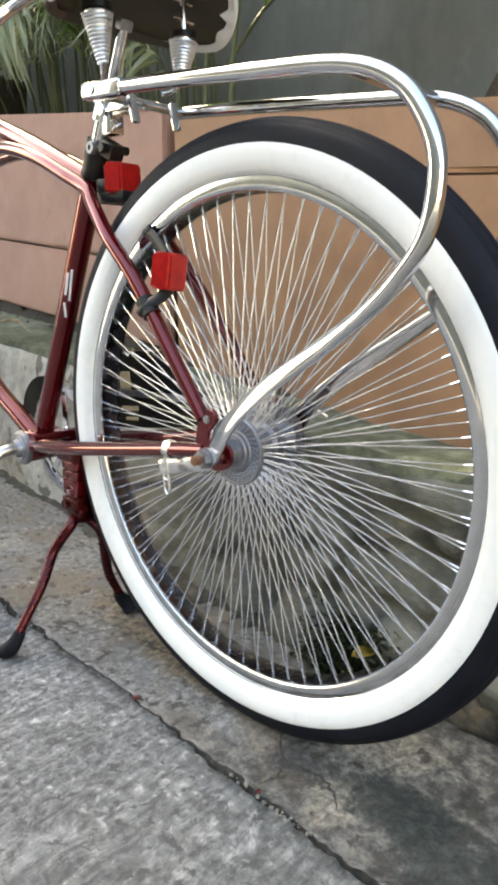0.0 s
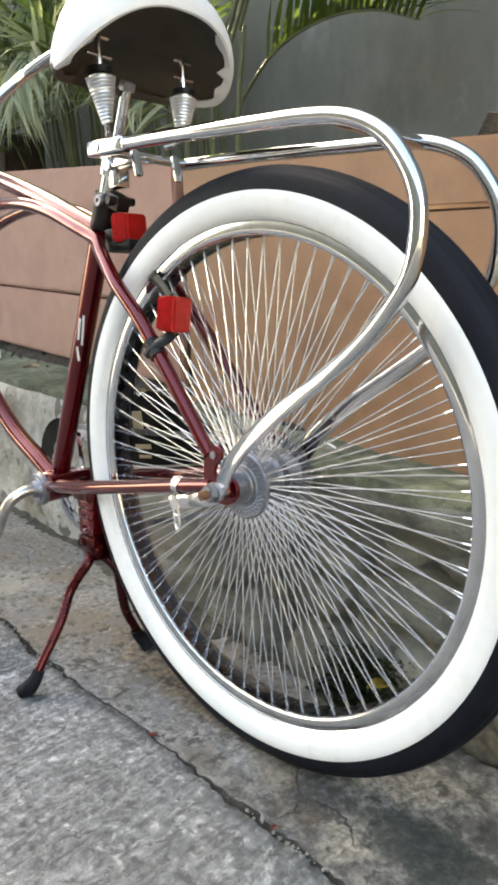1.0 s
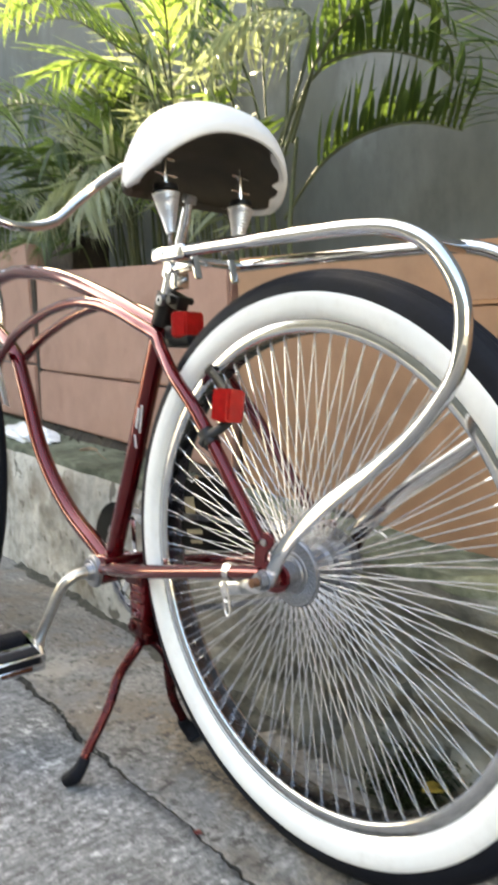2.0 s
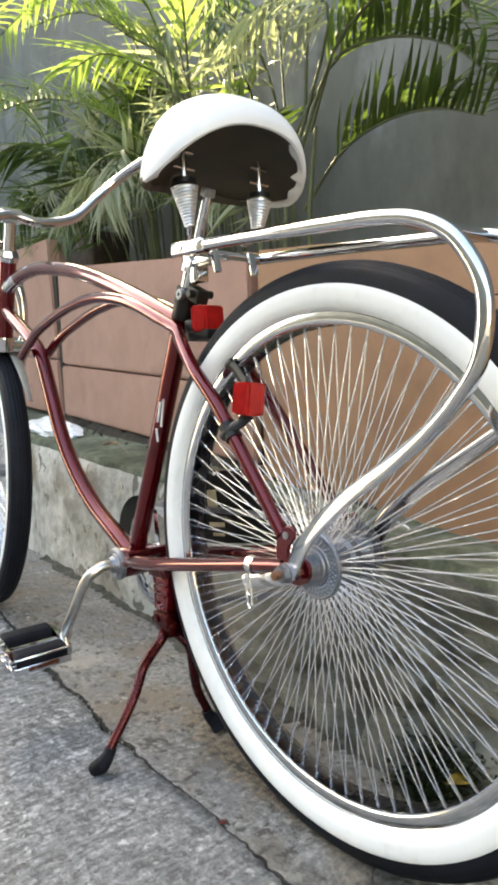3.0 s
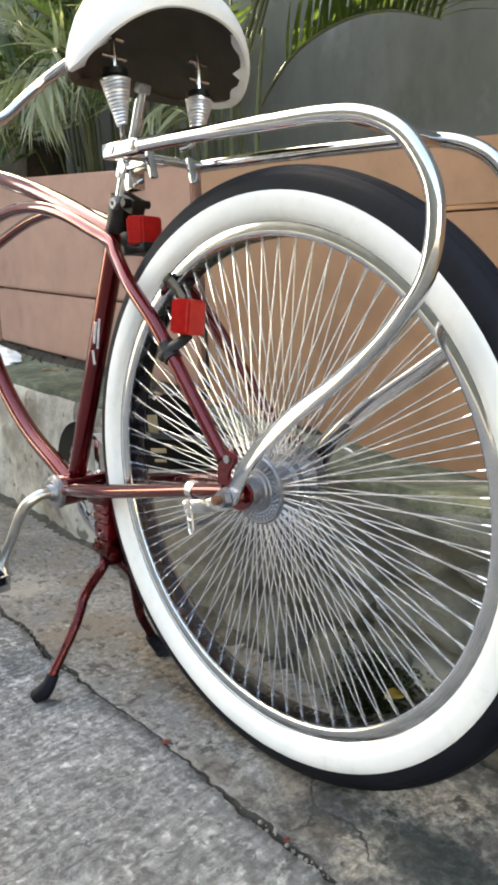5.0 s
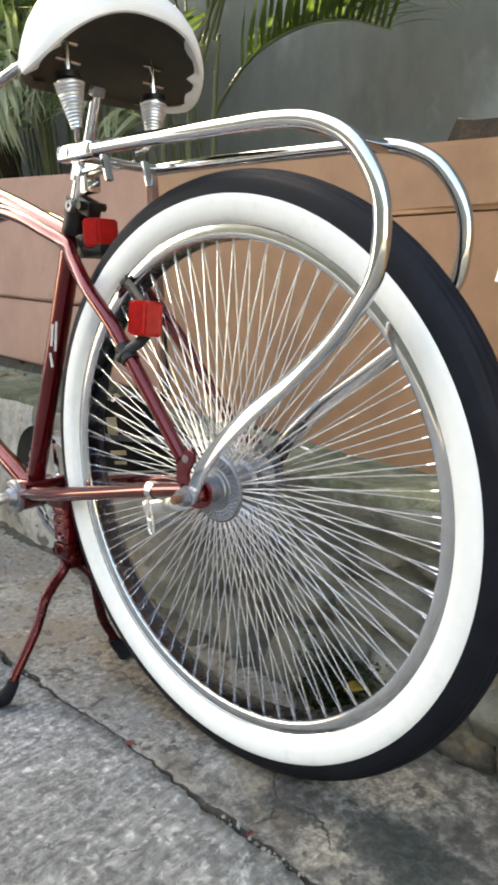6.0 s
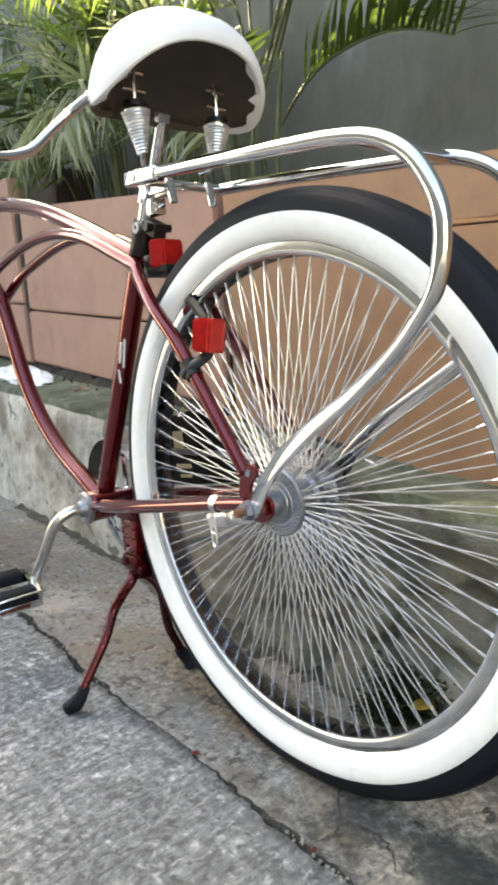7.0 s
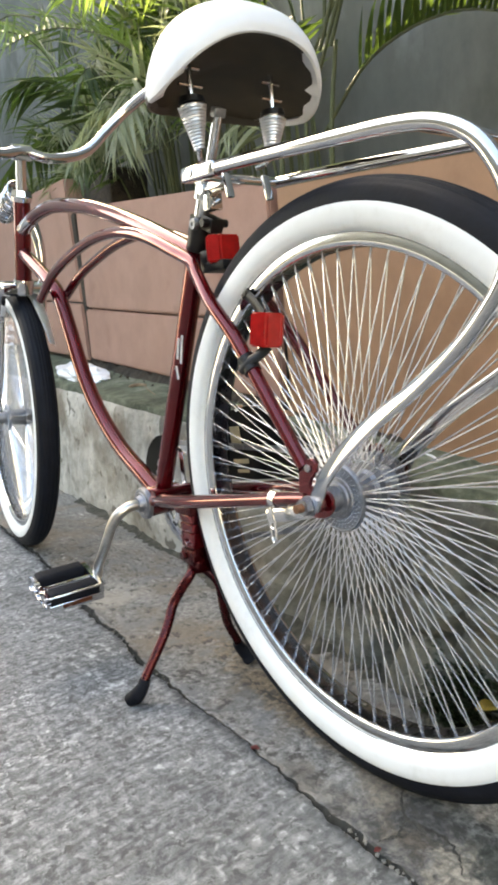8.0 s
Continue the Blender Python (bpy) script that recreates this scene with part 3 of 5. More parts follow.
def planter(x0, x1, top, mat, label, joint=planter_joint, soil_drop=0.05, gap=0.009, seam=0.0042):
    th = thing("planter_box", label, "planter", group="planters along the wall")
    planter_panel(x0, x1, lambda x: 0.275 + gap - 0.09 * slope_x(x) + 0.010 * noise.noise((x * 3.0, 1.0, 0.0)), joint, 0.25, 0.027, th, mat, "lower_panel", seam)
    planter_panel(x0, x1, joint, top, 0.254, 0.056, th, mat, "upper_panel", seam)
    part("base", planter_gap_strip(x0 + 0.03, x1 - 0.03), M_SOIL_AND_SHADE, th, "dark recessed strip standing in for the shade under the panel")
    for xe in (x0 + (0.11 if -2.3 < x0 < -2.15 else 0.001), x1 - (0.10 if -2.3 < x1 < -2.15 else 0.056)):
        bm = B()
        v = []
        deep = 0.44 if -2.42 < xe < -2.30 else 0.70
        for x, dd in ((xe + 0.004, 0.315), (xe + 0.051, 0.315), (xe + 0.051, deep), (xe + 0.004, deep)):
            y = 0.16 - 0.1 * x + dd
            v.append((bm.verts.new((x, y, planter_foot(x))), bm.verts.new((x, y, top(x) - 0.006))))
        bm.faces.new([p[0] for p in v])
        bm.faces.new([p[1] for p in v][::-1])
        for i in range(4):
            j = (i + 1) % 4
            bm.faces.new((v[j][0], v[i][0], v[i][1], v[j][1]))
        bmesh.ops.bevel(bm, geom=bm.edges[:], offset=0.005, segments=1, affect="EDGES")
        part("end_panel", bm, mat, th)
    bm = B()
    n = 14
    grid = []
    for i in range(n + 1):
        x = x0 + 0.07 + (x1 - x0 - 0.14) * i / n
        grid.append([bm.verts.new((x, 0.16 - 0.1 * x + 0.32 + 0.37 * j / 6, top(x) - soil_drop - 0.02 + 0.025 * noise.noise((x * 7, j, 0.0)))) for j in range(7)])
    for a, b in zip(grid, grid[1:]):
        for j in range(6):
            bm.faces.new((a[j], b[j], b[j + 1], a[j + 1]))
    part("soil", bm, M_SOIL_AND_SHADE, th, "dark potting soil")
    return th


planter(-2.228, -0.716, planter_top, M_PLANTER, "salmon-painted concrete planter box of two stacked panels", gap=0.018, seam=0.0028)
planter(-0.686, 1.40, planter_top, M_PLANTER_WARM, "ochre-brown painted concrete planter box with a high joint", joint=lambda x: 0.667 - 0.10 * x, gap=-0.03, seam=0.0016)
tall = planter(-4.4, -2.250, lambda x: 1.02 - 0.11 * x, M_PLANTER, "taller salmon-painted concrete planter box", joint=lambda x: 0.50 - 0.105 * x)
# dark strip set into the open joint, so its inside reads as shaded
part("joint_shade", block(B(), (0.060, 0.02, 0.70), pose(-2.222, 0.655, 0.76, 0, -5.2, -6), 0.002), M_SOIL_AND_SHADE, tall, "dark strip added for the shade in the open joint")


# ------------------------------------------------------------ the bicycle
HUB_Z, FRONT_X, FRONT_Z = 0.335, -1.230, 0.372
BB = (-0.4660, 0.0, 0.261)
GUARD = (-0.4855, 0.257)
bike = thing("bicycle", "maroon cruiser bicycle with whitewall tyres, parked upright on a double-legged kickstand", "bicycle")


def at_y(pts, y):
    return [(x, y, z) for x, z in pts]


def mirror(pts, s):
    return [(x, y * s, z) for x, y, z in pts]


def build_spoke(side, lead, flange_r, flange_y, rim_r):
    """One wire spoke with its nipple, laid at angle 0: from the hub flange to the rim."""
    bm = B()
    a0 = radians(1.6) * lead
    p0 = Vector((flange_r * math.cos(a0), side * flange_y, flange_r * math.sin(a0)))
    p1 = Vector((rim_r, side * 0.0063, 0))
    d = (p1 - p0).normalized()
    tube(bm, [p0, p1 - d * 0.012], 0.00086, 5, 1)
    tube(bm, [p1 - d * 0.013, p1 - d * 0.009, p1], [0.0009, 0.0012, 0.0014], 6, 1)
    return finish(bm, "spoke", M_SPOKE)


def wheel(name, x, flange_r, label, turn=0.0, steer=0.0, lean=0.0, z=HUB_Z):
    """Rim with tyre, white sidewalls, hub and paired spokes. Built round the y axis through the hub."""
    bm = B()
    rim = [(-0.0185, 0.2850), (-0.0195, 0.2866), (-0.0173, 0.2860), (-0.0171, 0.2846), (-0.0177, 0.2820), (-0.0181, 0.2784), (-0.0178, 0.2748), (-0.0171, 0.2721), (-0.0160, 0.2704), (-0.0144, 0.2697), (-0.0120, 0.2697), (-0.0085, 0.2706), (0, 0.2712),
           (0.0085, 0.2706), (0.0120, 0.2697), (0.0144, 0.2697), (0.0160, 0.2704), (0.0171, 0.2721), (0.0178, 0.2748), (0.0181, 0.2784), (0.0177, 0.2820), (0.0171, 0.2846), (0.0173, 0.2860), (0.0195, 0.2866), (0.0185, 0.2850), (0.013, 0.2785), (0, 0.2760), (-0.013, 0.2785)]
    lathe(bm, rim, 120, closed=True)
    # the inner well takes the darkened chrome
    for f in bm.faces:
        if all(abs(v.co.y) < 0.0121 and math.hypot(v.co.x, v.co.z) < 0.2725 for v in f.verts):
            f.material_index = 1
    w = part(name, bm, [M_ALLOY, M_RIM_WELL_DARK], bike, label, at=pose(x, 0, z, lean, turn, steer))
    # tyre: carcass with a ribbed tread
    half = spline([(0.0165, 0, 0.2836), (0.0213, 0, 0.2878), (0.0250, 0, 0.2948), (0.0264, 0, 0.3045), (0.0256, 0, 0.3160), (0.0228, 0, 0.3255), (0.0170, 0, 0.3330), (0.0085, 0, 0.3368), (0, 0, 0.3378)], 4)
    prof = []
    for k, p in enumerate(half):
        rr = p.z + (0.0005 * (1 if k % 4 < 2 else -1) if p.z > 0.327 else 0)
        prof.append((-p.x, rr))
    prof += [(-y, r) for y, r in prof[-2::-1]]
    part("tyre", lathe(B(), prof, 128), M_TYRE, w, "black rubber tyre with a ribbed tread")
    for s in (-1, 1):
        band = [(s * p.x, p.z) for p in spline([(0.0160, 0, 0.2832), (0.0192, 0, 0.2852), (0.0226, 0, 0.2882), (0.0261, 0, 0.2950), (0.0274, 0, 0.3035), (0.0272, 0, 0.3090), (0.0261, 0, 0.3125)], 4)]
        part("whitewall", lathe(B(), band, 128), M_WHITEWALL, w, "clean white sidewall band")
    # hub
    far_r = flange_r - 0.006
    hub = [(-0.052, 0.006), (-0.052, 0.0135), (-0.040, 0.0145), (-0.0300, 0.0150), (-0.0285, 0.0185), (-0.0262, 0.0195), (-0.0255, flange_r - 0.0165), (-0.0240, flange_r - 0.0155), (-0.0240, flange_r - 0.003), (-0.0252, flange_r - 0.0015), (-0.0240, flange_r), (-0.0195, flange_r), (-0.0190, flange_r - 0.012), (-0.015, 0.021),
           (0.015, 0.021), (0.019, far_r - 0.008), (0.0195, far_r), (0.0235, far_r), (0.024, far_r - 0.006), (0.0320, 0.02), (0.052, 0.016), (0.052, 0.006)]
    part("hub", lathe(B(), hub, 56), M_HUB, w, "dull silver hub with wide drilled flanges")
    bm = B()
    for k in range(105):
        a = 2 * math.pi * k / 105
        r = flange_r - (0.0050, 0.0090, 0.0130)[k % 3]
        lathe(bm, [(-0.0244, 0.0002), (-0.0258, 0.0009), (-0.0240, 0.0014)], 6, centre=(r * math.cos(a), 0, r * math.sin(a)))
    part("flange_ring", bm, M_STEEL, w, "double ring of bright spoke heads")
    # spokes: seventy to a side, one side set half a step on
    pitch = 360.0 / 70
    data = {(s, l): build_spoke(s, l, (flange_r if s < 0 else far_r) - 0.005, 0.0215, 0.2712) for s in (-1, 1) for l in (-1, 1)}
    for k in range(70):
        for s in (-1, 1):
            o = new("spoke", data[(s, (1 if k % 2 else -1) * s)])
            o.parent = w
            o.matrix_basis = pose(0, 0, 0, 0, -pitch * (k + (0.5 if s > 0 else 0.0)), 0)
    # valve
    bm = B()
    tube(bm, [(0.238, 0, 0), (0.270, 0, 0)], [0.0028, 0.0034], 8, 1)
    part("valve", bm, M_BLACK, w, at=pose(0, 0, 0, 0, 204, 0))
    return w


rear = wheel("rear_wheel", 0.0, 0.0392, "silver alloy rim densely laced with thin spokes", turn=-1.28)
front = wheel("front_wheel", FRONT_X, 0.034, "silver alloy front rim densely laced with thin spokes", turn=0.0, steer=-5.0, lean=-3.6, z=FRONT_Z)

# frame tubes
bm = B()
tube(bm, [BB, (-0.2690, 0, 0.668)], 0.0148, 20, 1)
tube(bm, [(-0.2767, 0, 0.652), (-0.2685, 0, 0.669)], 0.0165, 20, 1)
seat_tube = part("seat_tube", bm, M_PAINT, bike, "maroon seat tube with a slanting white mark")
TOP = [(-0.985, 0.803), (-0.9103, 0.8148), (-0.850, 0.8165), (-0.7766, 0.8104), (-0.6436, 0.7815), (-0.5332, 0.7465), (-0.4206, 0.7035), (-0.3389, 0.6680), (-0.278, 0.641)]
part("top_tube", tube(B(), at_y(TOP, 0), 0.0138, 18), M_PAINT, bike)
DOWN = [(-1.000, 0.752), (-0.930, 0.713), (-0.865, 0.675), (-0.822, 0.640), (-0.7885, 0.575), (-0.7420, 0.4750), (-0.6850, 0.4020), (-0.6085, 0.3400), (-0.5250, 0.2960), (-0.470, 0.267)]
part("down_tube", tube(B(), at_y(DOWN, 0), 0.0148, 18), M_PAINT, bike)
STAY = [(-0.860, -0.026, 0.638), (-0.800, -0.028, 0.664), (-0.7413, -0.030, 0.683), (-0.6206, -0.030, 0.7042), (-0.5219, -0.030, 0.7088), (-0.4396, -0.030, 0.6995), (-0.368, -0.029, 0.6795),
        (-0.3056, -0.027, 0.6520), (-0.2600, -0.026, 0.6300), (-0.2320, -0.034, 0.6060), (-0.1935, -0.043, 0.5705), (-0.142, -0.045, 0.5202), (-0.0932, -0.047, 0.4605), (-0.022, -0.051, 0.372)]
CHAIN = [(-0.452, -0.024, 0.266), (-0.390, -0.037, 0.277), (-0.306, -0.045, 0.2895), (-0.205, -0.047, 0.306), (-0.074, -0.050, 0.3285), (-0.020, -0.052, 0.3370)]
DROP = [(-0.024, 0.327), (-0.030, 0.340), (-0.028, 0.366), (-0.020, 0.378), (-0.008, 0.384), (0.000, 0.380), (0.000, 0.370), (-0.010, 0.362), (-0.013, 0.350), (-0.006, 0.347), (0.004, 0.350), (0.014, 0.350), (0.021, 0.344), (0.023, 0.335), (0.018, 0.325), (0.006, 0.319), (-0.012, 0.320)]
for s in (1, -1):
    bm = B()
    tube(bm, mirror(STAY, s), [0.0092] * 8 + [0.0090] * 5 + [0.0080], 14)
    part("seat_stay", bm, M_PAINT, bike, "slender arched tube running into the seat stay")
    part("chain_stay", tube(B(), mirror(CHAIN, s), [0.0110, 0.0108, 0.0100, 0.0098, 0.0092, 0.0075], 14), M_PAINT, bike)
    part("stay_bolt", tube(B(), [(-0.012, -s * 0.0480, 0.373), (-0.012, -s * 0.0565, 0.373)], 0.0045, 6, 1), M_HUB, bike)
    part("dropout", plate(B(), [(p.x, p.z) for p in spline(at_y(DROP + DROP[:1], 0), 4)[:-1]], -s * 0.0495, -s * 0.0545, 0.001), M_PAINT, bike)
bm = B()
lathe(bm, [(-0.031, 0.012), (-0.031, 0.0235), (-0.029, 0.025), (0.029, 0.025), (0.031, 0.0235), (0.031, 0.012)], 28, centre=BB)
bb = part("bottom_bracket", bm, M_PAINT, bike)
bm = B()
lathe(bm, [(-0.049, 0.009), (-0.049, 0.0125), (-0.043, 0.0135), (-0.0405, 0.0150), (-0.0410, 0.0180), (-0.0390, 0.0190), (-0.0395, 0.0235), (-0.0380, 0.0262), (-0.0340, 0.0275), (-0.031, 0.0275), (-0.030, 0.018)], 32, centre=BB)
part("bearing_cup", bm, M_HUB, bb, "greasy silver bearing cup")
bm = B()
for x, z in ((-0.415, 0.283), (-0.424, 0.272)):
    tube(bm, [(x, -0.042, z), (x, 0.042, z)], 0.008, 10, 1)
part("stay_bridge", bm, M_PAINT, bike)

part("top_lug", tube(B(), at_y([(-0.985, 0.803), (-0.955, 0.809), (-0.918, 0.8135)], 0), [0.0156, 0.0152, 0.0146], 18), M_CHROME, bike, "chrome sleeve on the tube end")

# head tube, headset, stem, bars, springer fork
HEAD_LO, HEAD_HI = Vector((-1.030, 0, 0.700)), Vector((-0.973, 0, 0.860))
head_dir = (HEAD_HI - HEAD_LO).normalized()
part("head_tube", tube(B(), [HEAD_LO, HEAD_HI], 0.0185, 20, 1), M_PAINT, bike)
bm = B()
tube(bm, [HEAD_HI, HEAD_HI + head_dir * 0.010], [0.021, 0.023], 20, 1)
tube(bm, [HEAD_HI + head_dir * 0.012, HEAD_HI + head_dir * 0.024], [0.024, 0.020], 8, 1)
part("headset", bm, M_CHROME, bike, "chrome headset cups and lock nut")
bm = B()
tube(bm, [HEAD_LO - head_dir * 0.034, HEAD_LO - head_dir * 0.006, HEAD_LO], [0.020, 0.023, 0.021], 20, 1)
part("lower_cup", bm, M_CHROME, bike)
STEM_TOP = HEAD_HI + head_dir * 0.098
bm = B()
tube(bm, [HEAD_HI + head_dir * 0.01, STEM_TOP], 0.0112, 16, 1)
tube(bm, [STEM_TOP + Vector((0.004, -0.020, 0)), STEM_TOP + Vector((0.004, 0.020, 0))], 0.0165, 16, 1)
part("stem", bm, M_CHROME, bike)
BAR = [(-0.930, 0, 0.953), (-0.922, 0.06, 0.942), (-0.924, 0.14, 0.9625), (-0.921, 0.20, 1.0156), (-0.900, 0.25, 1.062), (-0.82, 0.285, 1.090), (-0.70, 0.305, 1.090), (-0.60, 0.318, 1.088)]
bars = part("handlebar", tube(B(), [(x, -y, z) for x, y, z in BAR[:0:-1]] + BAR, 0.0111, 14), M_CHROME, bike, "swept-back chrome cruiser handlebar")
for s in (1, -1):
    part("grip", tube(B(), mirror([(-0.72, 0.303, 1.090), (-0.66, 0.311, 1.089), (-0.59, 0.319, 1.088)], s), [0.0150, 0.0160, 0.0150], 14), M_BLACK, bars, "black rubber grip")
bm = B()
block(bm, (0.05, 0.115, 0.028), pose(-1.052, 0, 0.682, 0, 18, 0), 0.010, 3)
fork = part("fork", bm, M_CHROME, bike, "chrome springer fork")
for s in (1, -1):
    part("fork_leg", tube(B(), mirror([(-1.05, 0.048, 0.690), (-1.095, 0.050, 0.600), (-1.165, 0.052, 0.460), (FRONT_X, 0.055, FRONT_Z)], s), [0.0125, 0.0125, 0.011, 0.009], 14), M_CHROME, fork)
    part("spring_leg", tube(B(), mirror([(-1.100, 0.034, 0.868), (-1.092, 0.056, 0.842), (-1.088, 0.068, 0.790), (-1.090, 0.069, 0.735), (-1.100, 0.066, 0.690), (-1.125, 0.058, 0.630), (-1.215, 0.066, 0.440), (FRONT_X - 0.025, 0.066, FRONT_Z + 0.01)], s), [0.012, 0.0135, 0.0125, 0.0105, 0.009, 0.0085, 0.0085, 0.0085], 12), M_CHROME, fork)
    part("rocker", block(B(), (0.060, 0.005, 0.022), pose(FRONT_X - 0.012, s * 0.061, FRONT_Z + 0.005, 0, 20, 0), 0.004), M_CHROME, fork)
part("spring", coil(B(), (-0.985, 0, 0.885), (-1.105, 0, 0.862), 0.023, 0.023, 8, 0.0042), M_CHROME, fork, "stout chrome coil spring")
bm = B()
tube(bm, [(-0.965, 0, 0.888), (-1.115, 0, 0.860)], 0.006, 10, 1)
tube(bm, [(-1.107, -0.036, 0.862), (-1.107, 0.036, 0.862)], 0.011, 12, 1)
part("spring_bolt", bm, M_CHROME, fork)
# short mudguard behind the front tyre
bm = B()
arc = []
for k in range(13):
    a = radians(31 + 45 * k / 12)
    taper = 1.0 - 0.55 * (1 - k / 12) ** 2
    arc.append([bm.verts.new(((0.3415 + dr) * math.cos(a), 0.036 - (0.036 - y) * taper, (0.3415 + dr) * math.sin(a))) for y, dr in ((0.006, 0.003), (0.015, 0.003), (0.024, 0.001), (0.0330, -0.003), (0.0400, -0.010))])
for a, b in zip(arc, arc[1:]):
    for k in range(4):
        bm.faces.new((a[k], a[k + 1], b[k + 1], b[k]))
bmesh.ops.solidify(bm, geom=bm.faces[:], thickness=0.0015)
part("mudguard_stub", bm, M_SATIN, front, "short chrome mudguard piece")
bm = B()
tube(bm, [(FRONT_X, -0.085, FRONT_Z), (FRONT_X, 0.085, FRONT_Z)], 0.005, 10, 1)
for s in (-1, 1):
    tube(bm, [(FRONT_X, s * 0.070, FRONT_Z), (FRONT_X, s * 0.079, FRONT_Z)], 0.0095, 6, 1)
part("front_axle", bm, M_STEEL, front, at=Matrix.Translation((-FRONT_X, 0, -FRONT_Z)))

# rear axle, nuts, brake arm and its strap
bm = B()
tube(bm, [(0, -0.086, HUB_Z), (0, 0.086, HUB_Z)], 0.0049, 12, 1)
axle = part("rear_axle", bm, M_BRONZE, bike, "threaded axle with a rusty end")
for s in (-1, 1):
    bm = B()
    tube(bm, [(0, s * 0.0690, HUB_Z), (0, s * 0.0775, HUB_Z)], 0.0098, 6, 1)
    tube(bm, [(0, s * 0.0660, HUB_Z), (0, s * 0.0692, HUB_Z)], 0.0115, 18, 1)
    part("axle_nut", bm, M_HUB, axle)
    part("lock_nut", tube(B(), [(0, s * 0.0530, HUB_Z), (0, s * 0.0580, HUB_Z)], 0.0100, 6, 1), M_STEEL, axle)
bm = B()
tube(bm, [(0.0, -0.047, HUB_Z), (-0.030, -0.046, 0.322), (-0.060, -0.046, 0.312), (-0.102, -0.048, 0.302)], [0.0150, 0.0115, 0.0090, 0.0080], 14, 5, flat=(0.22, 1.0))
part("brake_arm", bm, M_STEEL, bike, "flat steel coaster brake arm")
bm = B()
lathe(bm, [(-0.0052, 0.0095), (-0.0052, 0.0110), (0.0052, 0.0110), (0.0052, 0.0095)], 20, closed=True)
bm.transform(pose(-0.080, -0.0495, 0.3275, 0, 0, 90) @ pose(0, 0, 0, 8, 0, 0))
block(bm, (0.008, 0.0025, 0.018), pose(-0.0775, -0.0605, 0.310, 0, -14, 0), 0.001)
# slotted tongue
for dx in (-0.0042, 0.0042):
    tube(bm, [(-0.076 + dx, -0.0612, 0.306), (-0.0745 + dx, -0.0612, 0.283)], 0.0017, 8, 1)
tube(bm, [(-0.0787, -0.0612, 0.283), (-0.0765, -0.0612, 0.2785), (-0.0725, -0.0612, 0.2785), (-0.0703, -0.0612, 0.283)], 0.0018, 8, 4)
tube(bm, [(-0.0795, -0.0612, 0.295), (-0.0710, -0.0612, 0.2945)], 0.0016, 8, 1)
part("brake_strap", bm, M_STEEL, bike, "bright slotted strap clipped round the stay")

# cranks, chainring, chain and guard
PED_L = Vector((-0.5400, 0, 0.1340))
ARM = [(BB[0] + 0.002, -0.042, BB[2] + 0.0), (BB[0], -0.060, BB[2]), (BB[0] - 0.004, -0.078, BB[2] - 0.008), (BB[0] - 0.014, -0.089, BB[2] - 0.026), (BB[0] - 0.040, -0.097, BB[2] - 0.070), (-0.528, -0.103, 0.157), (PED_L.x, -0.104, PED_L.z)]
part("crank_arm", tube(B(), ARM, [0.0090, 0.0090, 0.0092, 0.0090, 0.0084, 0.0082, 0.0095], 14), M_CRANK, bike, "bent one-piece chrome crank")
ARM_R = [(2 * BB[0] - x, -y, 2 * BB[2] - z) for x, y, z in ARM]
part("crank_arm", tube(B(), ARM_R, [0.0098, 0.0102, 0.0108, 0.0105, 0.0096, 0.0092, 0.0105], 14), M_CHROME, bike)


def pedal(px, pz, s, tilt):
    """Two ribbed rubber treads between end plates, on a spindle."""
    m = pose(px, s * 0.160, pz, 0, tilt, 0)
    bm = B()
    tube(bm, [(0, -0.052, 0), (0, 0.056, 0)], 0.0075, 12, 1)
    for y in (-0.046, 0.046):
        block(bm, (0.084, 0.004, 0.022), pose(0, y, 0), 0.006, 2)
        for x in (-0.030, 0.030):
            tube(bm, [(x, y - 0.003, 0), (x, y + 0.003, 0)], 0.004, 6, 1)
    if s < 0:
        bm.transform(pose(0, 0, 0, 0, 0, 180))
    p = part("pedal", bm, M_CHROME, bike, "chrome pedal with black rubber treads", at=m)
    bm = B()
    block(bm, (0.003, 0.094, 0.013), pose(0.0475, 0, -0.008), 0.001, 1)
    block(bm, (0.004, 0.094, 0.003), pose(0.0470, 0, 0.013), 0.001, 1)
    part("tread_frame", bm, M_STEEL, p, "thin bright metal frame")
    part("pedal_reflector", block(B(), (0.0035, 0.050, 0.0075), pose(0.0490, 0, -0.006), 0.001, 1), M_AMBER, p, "amber plastic reflector")
    for x in (-0.030, 0.030):
        bm = B()
        block(bm, (0.029, 0.086, 0.030), pose(x, 0, 0), 0.009, 3)
        part("tread", bm, M_TYRE, p, "black ribbed rubber tread")
        bm = B()
        for y in (-0.03, -0.018, -0.006, 0.006, 0.018, 0.03):
            block(bm, (0.020, 0.0035, 0.0308), pose(x, y, 0), 0.001, 1)
        part("tread_ribs", bm, M_TYRE, p)
    return p


pedal(PED_L.x, PED_L.z, -1, 14)
pedal(2 * BB[0] - PED_L.x, 2 * BB[2] - PED_L.z, 1, -10)
RING_R, COG_R, CH_Y = 0.091, 0.036, 0.046
bm = B()
rings = []
for y in (CH_Y - 0.0015, CH_Y + 0.0015):
    out = [bm.verts.new((BB[0] + (RING_R + (0.002 if k % 2 else -0.002)) * math.cos(2 * math.pi * k / 88), y, BB[2] + (RING_R + (0.002 if k % 2 else -0.002)) * math.sin(2 * math.pi * k / 88))) for k in range(88)]
    inn = [bm.verts.new((BB[0] + 0.074 * math.cos(2 * math.pi * k / 88), y, BB[2] + 0.074 * math.sin(2 * math.pi * k / 88))) for k in range(88)]
    rings.append((out, inn))
